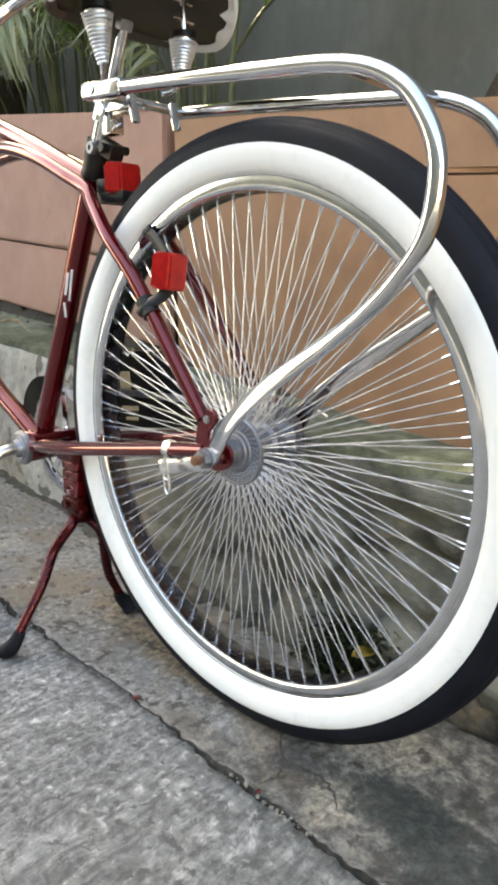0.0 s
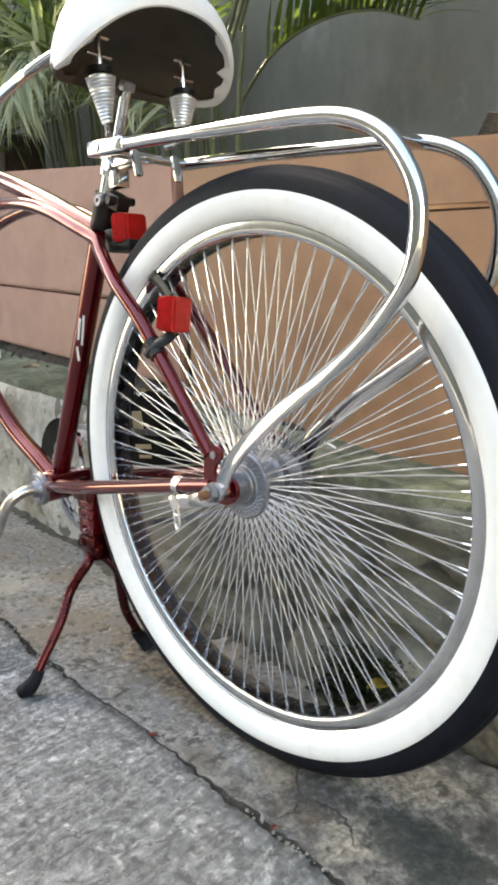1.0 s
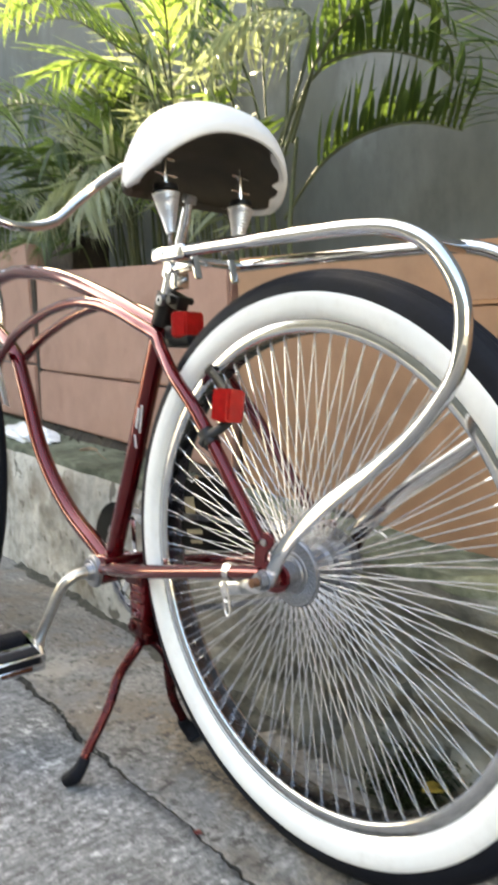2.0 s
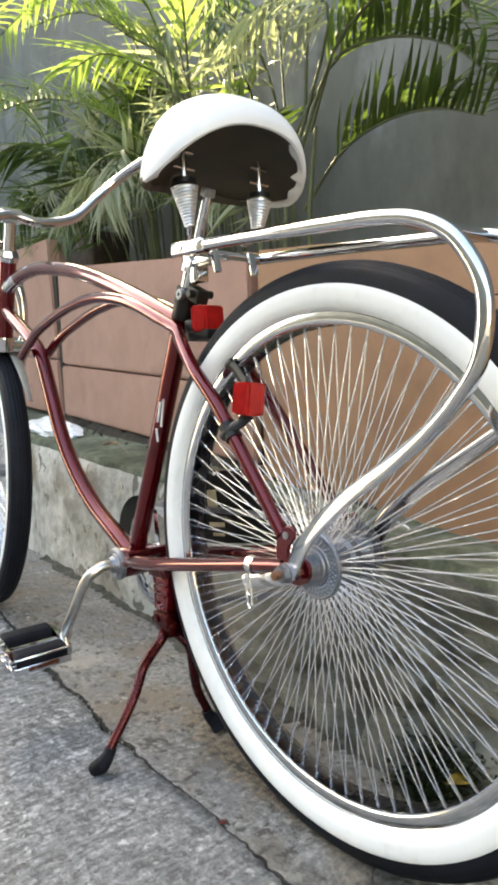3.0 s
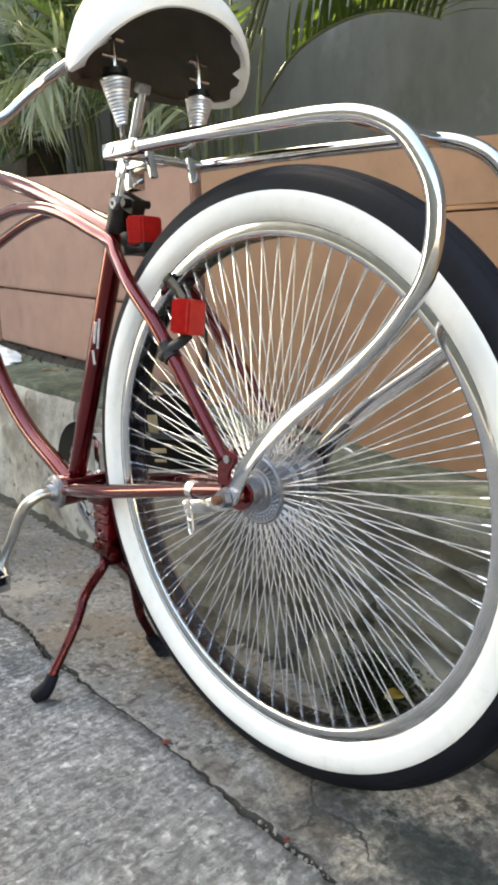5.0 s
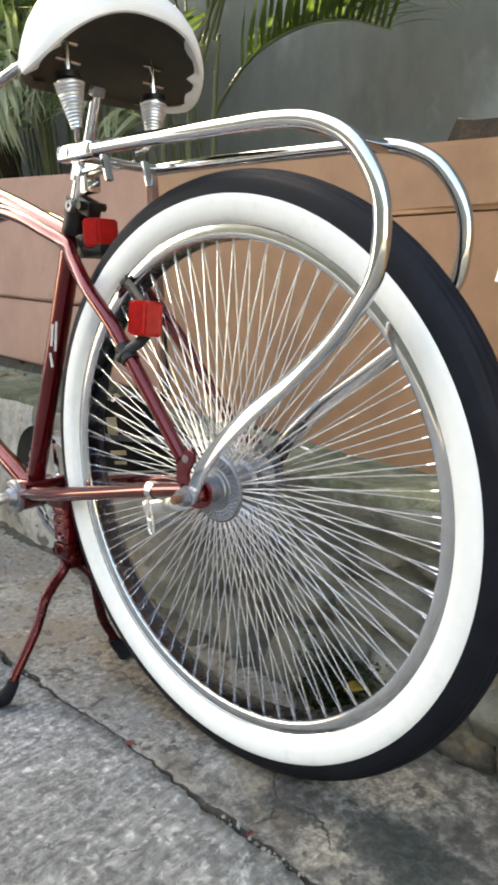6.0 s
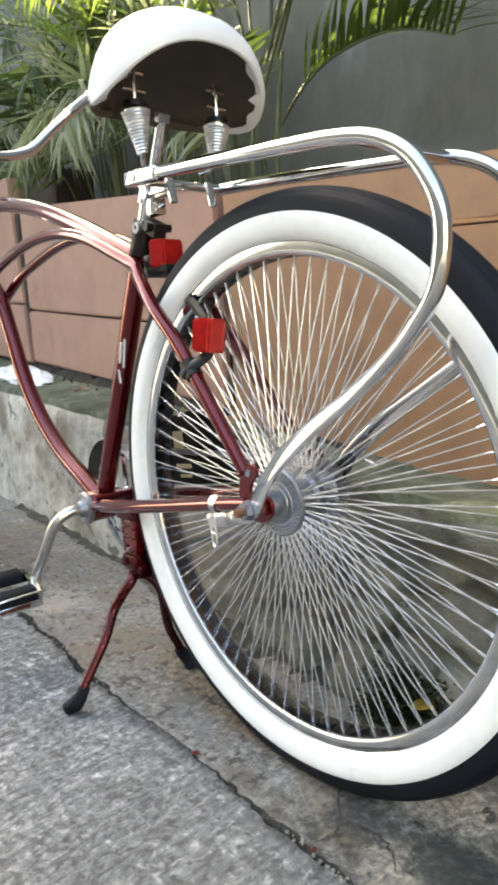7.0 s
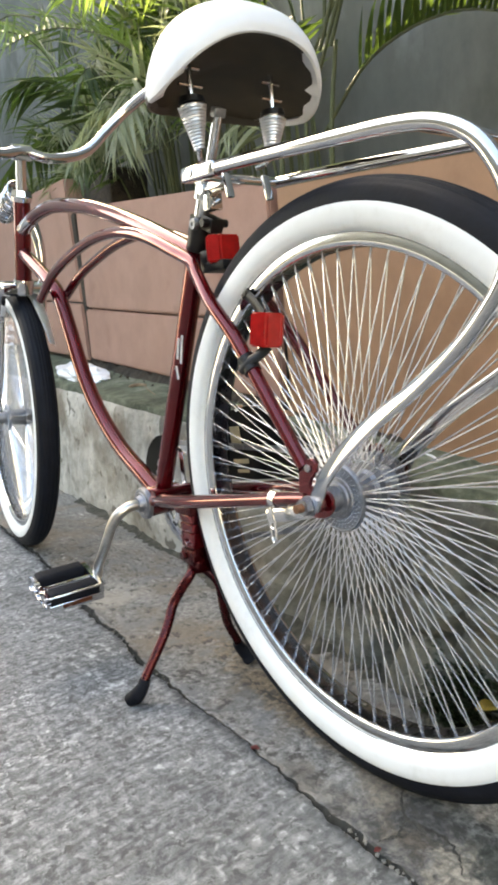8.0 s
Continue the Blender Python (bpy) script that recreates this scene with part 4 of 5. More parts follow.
for k in range(88):
    m = (k + 1) % 88
    (o0, i0), (o1, i1) = rings
    bm.faces.new((o0[k], o0[m], i0[m], i0[k]))
    bm.faces.new((o1[m], o1[k], i1[k], i1[m]))
    bm.faces.new((o0[m], o0[k], o1[k], o1[m]))
    bm.faces.new((i0[k], i0[m], i1[m], i1[k]))
for k in range(5):
    a = 2 * math.pi * k / 5 + 0.3
    block(bm, (0.072, 0.003, 0.014), pose(BB[0] + 0.046 * math.cos(a), CH_Y, BB[2] + 0.046 * math.sin(a), 0, -math.degrees(a), 0), 0.001, 1)
lathe(bm, [(CH_Y - 0.004, 0.012), (CH_Y - 0.004, 0.022), (CH_Y + 0.004, 0.022), (CH_Y + 0.004, 0.012)], 24, closed=True, centre=(BB[0], 0, BB[2]))
part("chainring", bm, M_CHROME, bike, "bright chainring with five spokes")
bm = B()
pts = []
for k in range(36):
    a = 2 * math.pi * k / 36
    r = COG_R + (0.002 if k % 2 else -0.002)
    pts.append((r * math.cos(a), r * math.sin(a)))
plate(bm, pts, CH_Y - 0.0015, CH_Y + 0.0015, 0)
part("cog", bm, M_STEEL, rear)


def chain_loop():
    d = Vector((0 - BB[0], HUB_Z - BB[2]))
    L, ang = d.length, math.atan2(d.y, d.x)
    off = math.acos((RING_R - COG_R) / L)
    pts = []
    for k in range(31):
        a = ang + off + (2 * math.pi - 2 * off) * k / 30
        pts.append((BB[0] + RING_R * math.cos(a), BB[2] + RING_R * math.sin(a)))
    for k in range(15):
        a = ang - off + 2 * off * k / 14
        pts.append((COG_R * math.cos(a), HUB_Z + COG_R * math.sin(a)))
    return [Vector((x, 0, z)) for x, z in pts] + [Vector((pts[0][0], 0, pts[0][1]))]


bm = B()
loop = chain_loop()
walked, link_at = 0.0, 0.0
for a, b in zip(loop, loop[1:]):
    seg = b - a
    while link_at <= walked + seg.length:
        p = a + seg * ((link_at - walked) / seg.length)
        ang = math.degrees(math.atan2(-seg.z, seg.x))
        wide = 0.0042 if int(link_at / 0.0127) % 2 else 0.0026
        for s in (-1, 1):
            r = bmesh.ops.create_cube(bm, size=1, matrix=pose(p.x, CH_Y + s * wide, p.z, 0, ang, 0) @ Matrix.Diagonal((0.0150, 0.0011, 0.0078, 1)))
        link_at += 0.0127
    walked += seg.length
part("chain", bm, M_HUB, bike, "dull silver bicycle chain")
# guard: a crescent in front of the chainring and a black strip over the upper run
bm = B()
rows = []
for k in range(19):
    a, t = radians(188 - 76 * k / 18), k / 18
    r0, r1 = 0.096, 0.100 + 0.042 * math.sin(math.pi * (0.30 + 0.66 * t)) ** 0.8
    rows.append([bm.verts.new((GUARD[0] + r * math.cos(a), y, GUARD[1] + r * math.sin(a))) for r, y in ((r1, 0.054), (r0, 0.054), (r0, 0.058), (r1, 0.058))])
for a, b in zip(rows, rows[1:]):
    for k in range(4):
        bm.faces.new((a[k], a[(k + 1) % 4], b[(k + 1) % 4], b[k]))
bm.faces.new(rows[0])
bm.faces.new(rows[-1][::-1])
guard = part("chain_guard", bm, M_MATT, bike, "black chain guard with pale gold markings")
part("guard_tip", block(B(), (0.014, 0.005, 0.030), pose(GUARD[0] - 0.128, 0.054, GUARD[1] + 0.008, 0, 8, 0), 0.002), M_GOLD, guard, "pale gold tip of the guard")
REAR_GUARD = [(-0.405, 0.296), (-0.300, 0.303), (-0.200, 0.318), (-0.105, 0.337), (-0.100, 0.350), (-0.150, 0.378), (-0.200, 0.402), (-0.250, 0.418), (-0.275, 0.421), (-0.320, 0.411), (-0.405, 0.388)]
part("rear_guard", plate(B(), REAR_GUARD, 0.058, 0.062, 0.001), M_MATT, guard, "black strip over the chain")
part("guard_link", tube(B(), at_y([(-0.520, 0.346), (-0.470, 0.352), (-0.400, 0.350)], 0.056), 0.0035, 8, 4), M_STEEL, guard, "bright steel link")
part("guard_screw", tube(B(), [(-0.292, 0.050, 0.417), (-0.292, 0.060, 0.417)], 0.006, 8, 1), M_CHROME, guard, "bright round screw")
for x, z, w, h in ((-0.310, 0.369, 0.026, 0.036), (-0.300, 0.333, 0.040, 0.007), (-0.296, 0.318, 0.030, 0.005)):
    part("marking", block(B(), (w, 0.0012, h), pose(x, 0.0572, z, 0, -6, 0), 0.0004, 1), M_GOLD, guard, "pale gold bar")

# kickstand
bm = B()
block(bm, (0.030, 0.022, 0.085), pose(-0.330, -0.022, 0.230), 0.002)
stand = part("kickstand", bm, M_STAND_SHADED, bike, "maroon double-legged kickstand with rubber feet")
part("mount", block(B(), (0.044, 0.036, 0.016), pose(-0.331, -0.022, 0.272), 0.003), M_STAND_SHADED, stand)
# ribs take the lighter frame paint, as their faces catch the light
for z, h in ((0.2575, 0.0115), (0.2435, 0.0125), (0.2235, 0.0230)):
    part("rib", block(B(), (0.034, 0.027, h), pose(-0.329, -0.023, z), 0.0016), M_PAINT, stand)
part("knuckle", block(B(), (0.036, 0.029, 0.024), pose(-0.331, -0.024, 0.1975), 0.004), M_STAND_SHADED, stand)
part("hinge", block(B(), (0.024, 0.046, 0.022), pose(-0.322, -0.012, 0.182), 0.006), M_STAND_SHADED, stand)
part("bolt", tube(B(), [(-0.336, -0.044, 0.199), (-0.336, -0.039, 0.199)], 0.007, 6, 1), M_STAND_SHADED, stand)
LEG_L = [(-0.338, -0.026, 0.180), (-0.322, -0.040, 0.172), (-0.328, -0.055, 0.152), (-0.334, -0.070, 0.128), (-0.323, -0.094, 0.094), (-0.319, -0.138, 0.036)]
part("leg", tube(B(), LEG_L, [0.0085, 0.0078, 0.0078, 0.0078, 0.0072, 0.0070], 12), M_STAND_SHADED, stand)
LEG_R = [(-0.338, -0.018, 0.180), (-0.315, -0.006, 0.163), (-0.310, 0.002, 0.145), (-0.320, 0.012, 0.105), (-0.327, 0.022, 0.068), (-0.327, 0.040, 0.028)]
part("leg", tube(B(), LEG_R, [0.0085, 0.0078, 0.0078, 0.0078, 0.0072, 0.0070], 12), M_STAND_SHADED, stand)
part("rubber_foot", tube(B(), [(-0.3187, -0.136, 0.038), (-0.3195, -0.141, 0.028), (-0.325, -0.149, 0.015), (-0.337, -0.157, 0.006)], [0.0084, 0.0092, 0.0118, 0.0100], 14), M_TYRE, stand, "black rubber foot")
part("rubber_foot", tube(B(), [(-0.327, 0.036, 0.032), (-0.326, 0.042, 0.020), (-0.321, 0.052, 0.009), (-0.316, 0.056, 0.000)], [0.0085, 0.0098, 0.0150, 0.0175], 14), M_TYRE, stand, "black rubber foot")

# seat post and clamp
POST = Vector((0.1885, 0, 0.383)).normalized()
P0 = Vector((-0.2690, 0, 0.667))
bm = B()
tube(bm, [P0, P0 + POST * 0.086], 0.0122, 18, 1)
tube(bm, [P0 + POST * 0.080, P0 + POST * 0.155], [0.0068, 0.0064], 14, 1)
post = part("seat_post", bm, M_CHROME, bike, "chrome seat post")
bm = B()
c = P0 + POST * 0.012
tube(bm, [c - POST * 0.010, c + POST * 0.012], 0.0172, 18, 1)
tube(bm, [c - POST * 0.034, c - POST * 0.008], 0.0168, 18, 1)
clamp = part("seat_clamp", bm, M_BLACK, bike, "dark steel seat clamp with a black lug and bolt")
bm = B()
block(bm, (0.030, 0.020, 0.020), Matrix.Translation(c + Vector((0.026, 0, -0.002))) @ pose(0, 0, 0, 0, 26, 0), 0.003)
tube(bm, [c + Vector((0.032, -0.020, -0.002)), c + Vector((0.032, 0.020, -0.002))], 0.0055, 8, 1)
part("clamp_lug", bm, M_BLACK, clamp, "black lug")
bm = B()
lathe(bm, [(-0.0225, 0.0030), (-0.0225, 0.0072), (-0.0190, 0.0078), (-0.0150, 0.0078), (-0.0150, 0.0030)], 16, closed=True, centre=(c.x + 0.012, 0, c.z))
part("clamp_bolt", bm, M_HUB, clamp, "round chrome bolt head")
bm = B()
c2 = P0 + POST * 0.058
tube(bm, [c2 - POST * 0.010, c2 + POST * 0.010], 0.0160, 18, 1)
block(bm, (0.045, 0.016, 0.016), Matrix.Translation(c2 + Vector((0.026, 0, 0))), 0.003)
tube(bm, [c2 + Vector((0.010, -0.017, 0)), c2 + Vector((0.010, -0.012, 0))], 0.0065, 10, 1)
part("rack_clamp", bm, M_STEEL, bike, "steel clamp that ties the rack to the seat post")

# saddle: a wide padded shell with an arched rear edge
SAD_X = -0.166


def saddle_rim(t):
    """Plan outline and lower edge at the angle t, 0 at the rear."""
    c, s = math.cos(t), math.sin(t)
    if c > 0:
        x, y = 0.088 * c ** 0.85, 0.117 * math.copysign(abs(s) ** 0.85, s)
    else:
        x, y = -0.150 * -c, 0.117 * s * (1 - 0.60 * (-c) ** 1.3)
    edge = 0.802 + (0.056 * max(0.0, c) ** 1.6 if c > 0 else 0.040 * (-c) ** 1.5)
    return Vector((SAD_X + x, y, edge))


def saddle_at(t, s):
    """s: 0 at the crown, 1 at the lower edge."""
    rim = saddle_rim(t)
    crown = 0.903 - 0.10 * max(0.0, -(rim.x - SAD_X)) * s
    z = rim.z + (crown - rim.z) * max(0.0, 1 - s ** 3.2) ** 0.62
    return Vector((SAD_X + (rim.x - SAD_X) * s, rim.y * s, z))


def saddle_cover(bm):
    n = 72
    rings = []
    for s in (0.12, 0.3, 0.5, 0.68, 0.8, 0.88, 0.94, 0.975, 0.993, 1.0):
        rings.append([bm.verts.new(saddle_at(2 * math.pi * k / n, s)) for k in range(n)])
    # the cover folds under with a ragged edge
    for shrink, drop, rag in ((0.985, -0.006, 0.0), (0.955, -0.007, 0.0), (0.895, -0.001, 0.060)):
        ring = []
        for k in range(n):
            t = 2 * math.pi * k / n
            rim = saddle_rim(t)
            torn = 1.0 + 1.1 * max(0.0, math.sin(t))
            f = shrink - rag * torn * max(0.0, noise.noise((math.cos(t) * 9, math.sin(t) * 9, 0.3)) + 0.5 * noise.noise((math.cos(t) * 24, math.sin(t) * 24, 1.3)) + 0.14)
            ring.append(bm.verts.new((SAD_X + (rim.x - SAD_X) * f, rim.y * f, rim.z + drop)))
        rings.append(ring)
    for a, b in zip(rings, rings[1:]):
        for k in range(n):
            f = bm.faces.new((a[k], a[(k + 1) % n], b[(k + 1) % n], b[k]))
            # the fold takes the dark base material towards the nose
            if len(rings) - 1 - rings.index(b) < 3 and math.cos(2 * math.pi * k / n) < -0.12:
                f.material_index = 1
    bm.faces.new(rings[0])
    return bm


def saddle_under(bm):
    n = 56
    rings = []
    for s, up in ((0.945, 0.004), (0.90, 0.012), (0.80, 0.030), (0.6, 0.046), (0.35, 0.052), (0.1, 0.054)):
        ring = []
        for k in range(n):
            rim = saddle_rim(2 * math.pi * k / n)
            ring.append(bm.verts.new((SAD_X + (rim.x - SAD_X) * s, rim.y * s, rim.z + (0.850 + up - 0.05 - rim.z) * (1 - s) ** 0.6 + 0.6 * up * s)))
        rings.append(ring)
    for a, b in zip(rings, rings[1:]):
        for k in range(n):
            bm.faces.new((a[k], a[(k + 1) % n], b[(k + 1) % n], b[k]))
    bm.faces.new(rings[-1])
    return bm


saddle = part("saddle", saddle_cover(B()), [M_SADDLE, M_SADDLE_BASE], bike, "wide white vinyl saddle, worn ragged along its lower edge")
part("saddle_base", saddle_under(B()), M_SADDLE_BASE, saddle, "dark underside of the saddle")
for s in (-1, 1):
    part("saddle_spring", coil(B(), (-0.166, s * 0.061, 0.795), (-0.168, s * 0.055, 0.748), 0.0164, 0.0050, 13, 0.0017), M_SATIN, saddle, "conical chrome saddle spring")
    bm = B()
    tube(bm, [(-0.166, s * 0.061, 0.800), (-0.166, s * 0.061, 0.862)], 0.0035, 8, 1)
    tube(bm, [(-0.166, s * 0.061, 0.796), (-0.168, s * 0.055, 0.750)], [0.0145, 0.0034], 12, 1)
    tube(bm, [(-0.166, s * 0.061 - 0.016, 0.818), (-0.166, s * 0.061 + 0.016, 0.818)], 0.0022, 8, 1)
    tube(bm, [(-0.166, s * 0.061 - 0.014, 0.838), (-0.166, s * 0.061 + 0.014, 0.838)], 0.0022, 8, 1)
    tube(bm, [(-0.168, s * 0.055, 0.750), (-0.176, s * 0.050, 0.741), (-0.186, s * 0.042, 0.738)], 0.0034, 8, 5)
    part("saddle_wire", bm, M_STEEL, saddle)
    part("spring_cap", tube(B(), [(-0.166, s * 0.061, 0.797), (-0.166, s * 0.061, 0.804)], [0.0160, 0.0150], 18, 1), M_BLACK, saddle, "black cap on the spring")
bm = B()
block(bm, (0.012, 0.018, 0.012), pose(-0.200, 0, 0.806, 0, 26, 0), 0.003)
part("saddle_clamp", bm, M_HUB, saddle)

# luggage rack: two chrome hoops joined by bars
RAIL = [(-0.192, 0.7225), (-0.15, 0.7185), (-0.0472, 0.7075), (0.0751, 0.6925), (0.140, 0.6840), (0.1823, 0.6735), (0.2143, 0.6550), (0.2344, 0.6290), (0.2443, 0.6032), (0.2445, 0.5745), (0.2373, 0.5456),
        (0.2192, 0.5204), (0.1914, 0.4934), (0.1415, 0.4581), (0.0838, 0.4200), (0.0335, 0.3774), (0.010, 0.3440), (0.002, 0.3330)]
bm = B()
block(bm, (0.060, 0.030, 0.004), pose(-0.205, 0, 0.716, 0, 3, 0), 0.001)
block(bm, (0.020, 0.022, 0.030), pose(-0.232, 0, 0.706), 0.004)
rack = part("luggage_rack", bm, M_CHROME, bike, "bent chrome tube luggage rack")
for x, z, r in ((-0.186, 0.7220, 0.0062), (0.165, 0.6775, 0.0062)):
    part("crossbar", tube(B(), [(x, -0.060, z), (x, 0.075, z)], r, 12, 1), M_CHROME, rack)
for s in (1, -1):
    part("rack_rail", tube(B(), [(x, -0.062 if s > 0 and k < 14 else -s * (0.0645 + (0.0125 * max(0.0, min(1.0, (15 - k) / 5.0)) if s < 0 else 0.0)), z) for k, (x, z) in enumerate(RAIL)], [0.0074] * 13 + [0.0073, 0.0074, 0.0078, 0.0082, 0.0074], 20, 6, up=(0, -1 * s, 0), squash=[1.0] * 12 + [0.92, 0.62, 0.42, 0.34, 0.32, 0.33], twist=s * 0.27), M_CHROME, rack, "polished chrome hoop tube flattened towards the axle")
part("front_sleeve", block(B(), (0.070, 0.0162, 0.0172), pose(-0.158, -0.062, 0.7185, 0, 5, 0), 0.004, 3), M_CHROME, rack, "flattened chrome front end of the rail")
part("front_bolt", tube(B(), [(-0.172, -0.072, 0.7205), (-0.172, -0.069, 0.7205)], 0.006, 8, 1), M_STEEL, rack)
for y in (-0.030, 0.030):
    part("rack_stay", block(B(), (0.006, 0.010, 0.032), pose(-0.150, y, 0.704, 0, -14, 0), 0.002), M_CHROME, rack)

# reflectors


def reflector(cx, cy, cz, sx, sy, sz, turn, label, tilt=0.0):
    """Red lens with a ridge, on a dark backing."""
    m = pose(cx, cy, cz, 0, tilt, turn)
    bm = B()
    out = [(-sx / 2, -sy / 2), (sx * 0.02, -sy * 0.84), (sx / 2, -sy / 2), (sx / 2, sy / 2), (-sx / 2, sy / 2)]
    a = [bm.verts.new((x, y, -sz / 2)) for x, y in out]
    b = [bm.verts.new((x, y, sz / 2)) for x, y in out]
    bm.faces.new(a)
    bm.faces.new(b[::-1])
    for i in range(5):
        j = (i + 1) % 5
        bm.faces.new((a[j], a[i], b[i], b[j]))
    bmesh.ops.bevel(bm, geom=bm.edges[:], offset=0.0025, segments=2, affect="EDGES")
    r = part("reflector", bm, M_RED, bike, label, at=m)
    return r


r1 = reflector(-0.2210, 0.004, 0.6400, 0.032, 0.034, 0.035, 4, "red plastic reflector with a dark backing")
bm = B()
block(bm, (0.044, 0.046, 0.014), pose(-0.002, 0.004, -0.022), 0.004)
block(bm, (0.020, 0.020, 0.030), pose(-0.030, -0.002, -0.012), 0.004)
part("backing", bm, M_BLACK, r1)
r2 = reflector(-0.0965, -0.030, 0.5270, 0.038, 0.026, 0.040, 47, "bright red plastic reflector with a ridge down its middle", tilt=7.0)
bm = B()
tube(bm, [(-0.1225, -0.0460, 0.4960), (-0.1085, -0.0465, 0.4790)], 0.0112, 14, 1)
tube(bm, [(-0.0940, -0.0330, 0.5090), (-0.1010, -0.0400, 0.4990), (-0.1120, -0.0520, 0.4900), (-0.1200, -0.0570, 0.4800)], [0.0085, 0.0075, 0.0070, 0.0060], 10, 3, flat=(0.6, 1.0))
part("reflector_clamp", bm, M_BLACK, bike, "black plastic clamp")
bm = B()
block(bm, (0.016, 0.005, 0.007), pose(-0.1440, -0.0215, 0.5740, 0, -32, 0), 0.0018)
part("rim_tab", bm, M_BLACK, bike, "small black tab beside the rim")
part("reflector_strap", tube(B(), [(-0.1440, -0.0215, 0.5735), (-0.1300, -0.0225, 0.5650), (-0.1080, -0.0250, 0.5460)], 0.0068, 10, 3, flat=(0.28, 1.0)), M_BLACK, bike, "dark plastic strap that holds the reflector")

# white mark on the seat tube: plain bars
bm = B()
seat_dir = (Vector((-0.2690, 0, 0.668)) - Vector(BB)).normalized()


def on_seat_tube(h, side):
    p = Vector(BB) + seat_dir * h
    n = Vector((0.62, -0.78, -0.3)).normalized()
    across = seat_dir.cross(n).normalized()
    n = across.cross(seat_dir).normalized()
    return p + n * 0.0158 + across * side


for stroke in (((0.262, 0.0035), (0.306, -0.0010)), ((0.268, -0.0030), (0.300, -0.0055)), ((0.236, 0.0030), (0.256, -0.0030))):
    tube(bm, [on_seat_tube(*q) for q in stroke], 0.0019, 6, 1)
part("decal", bm, M_DECAL, seat_tube, "slanting white bars")


# ------------------------------------------------------------ palms behind the planters
def leaflet_mesh(name, mat, droop, width):
    """A folded blade of length 1 along x, tapering to a point, bending down."""
    bm = B()
    n = 7
    rows = []
    for i in range(n + 1):
        t = i / n
        w = width * (0.35 + 0.65 * math.sin(math.pi * min(1, t * 0.9 + 0.18))) * (1 - t ** 3) + 0.0015
        z = -droop * t * t
        x = t * (1 - 0.25 * droop * t)
        rows.append([bm.verts.new((x, -w, z + 0.35 * w)), bm.verts.new((x, 0, z)), bm.verts.new((x, w, z + 0.35 * w))])
    for a, b in zip(rows, rows[1:]):
        for k in range(2):
            bm.faces.new((a[k], a[k + 1], b[k + 1], b[k]))
    return finish(bm, name, mat)


def leaf_set(mat):
    return [leaflet_mesh("leaflet", mat, d, w) for d, w in ((0.12, 0.034), (0.3, 0.031), (0.5, 0.037))]


LEAVES = {"green": leaf_set(M_LEAF), "bright": leaf_set(M_LEAF_BRIGHT), "hazy": leaf_set(M_LEAF_HAZY)}


def frond(parent, pts, count, length, kind, rng, spread=62, lift=0.5, start=0.22):
    """A rachis through the points with leaflets along both sides; lift: how far they rise (minus: hang)."""
    line = spline(pts, 10)
    count = int(count * 1.1)
    bm = B()
    tube(bm, [p for p in line[::3]] + [line[-1]], [0.0055, 0.004, 0.003, 0.0016], 6, 1)
    stalk = part("frond", bm, M_STALK, parent)
    total = len(line) - 1
    for i in range(count):
        t = start + (1 - start) * (i + 0.5) / count
        k = min(total - 1, int(t * total))
        p = line[k].lerp(line[k + 1], t * total - k)
        d = (line[k + 1] - line[k]).normalized()
        up = Vector((0, 0, 1)) - d * d.z
        if up.length < 0.05:
            up = Vector((0, -1, 0))
        up.normalize()
        across = d.cross(up).normalized()
        size = length * (0.55 + 0.6 * math.sin(math.pi * (0.12 + 0.8 * (t - start) / (1 - start)))) * rng.uniform(0.8, 1.15)
        for s in (-1, 1):
            ang = radians(spread * (1 - 0.45 * t) + rng.uniform(-8, 8))
            axis = (d * math.cos(ang) + across * s * math.sin(ang) * 0.75 + Vector((0, 0, 1)) * lift * rng.uniform(0.7, 1.3)).normalized()
            side = axis.cross(up if abs(axis.dot(up)) < 0.9 else across).normalized()
            nrm = side.cross(axis).normalized()
            m = Matrix((axis, side, nrm)).transposed().to_4x4()
            m.translation = p
            o = new("leaflet", LEAVES[kind][rng.randrange(3)])
            o.parent = stalk
            o.matrix_basis = m @ Matrix.Diagonal((size, size, size, 1))


def palm(name_label, stems, fronds, seed):
    th = thing("palm_plant", name_label, "palm", group="palms in the planters")
    rng = random.Random(seed)
    for x, y, z, h, bend in stems:
        part("stem", tube(B(), [(x, y, z - 0.06), (x + bend * 0.3, y, z + h * 0.5), (x + bend, y, z + h)], [0.009, 0.007, 0.005], 10), M_STALK, th)
    for pts, count, length, kind, spread, lift in fronds:
        frond(th, pts, count, length, kind, rng, spread, lift)
    return th


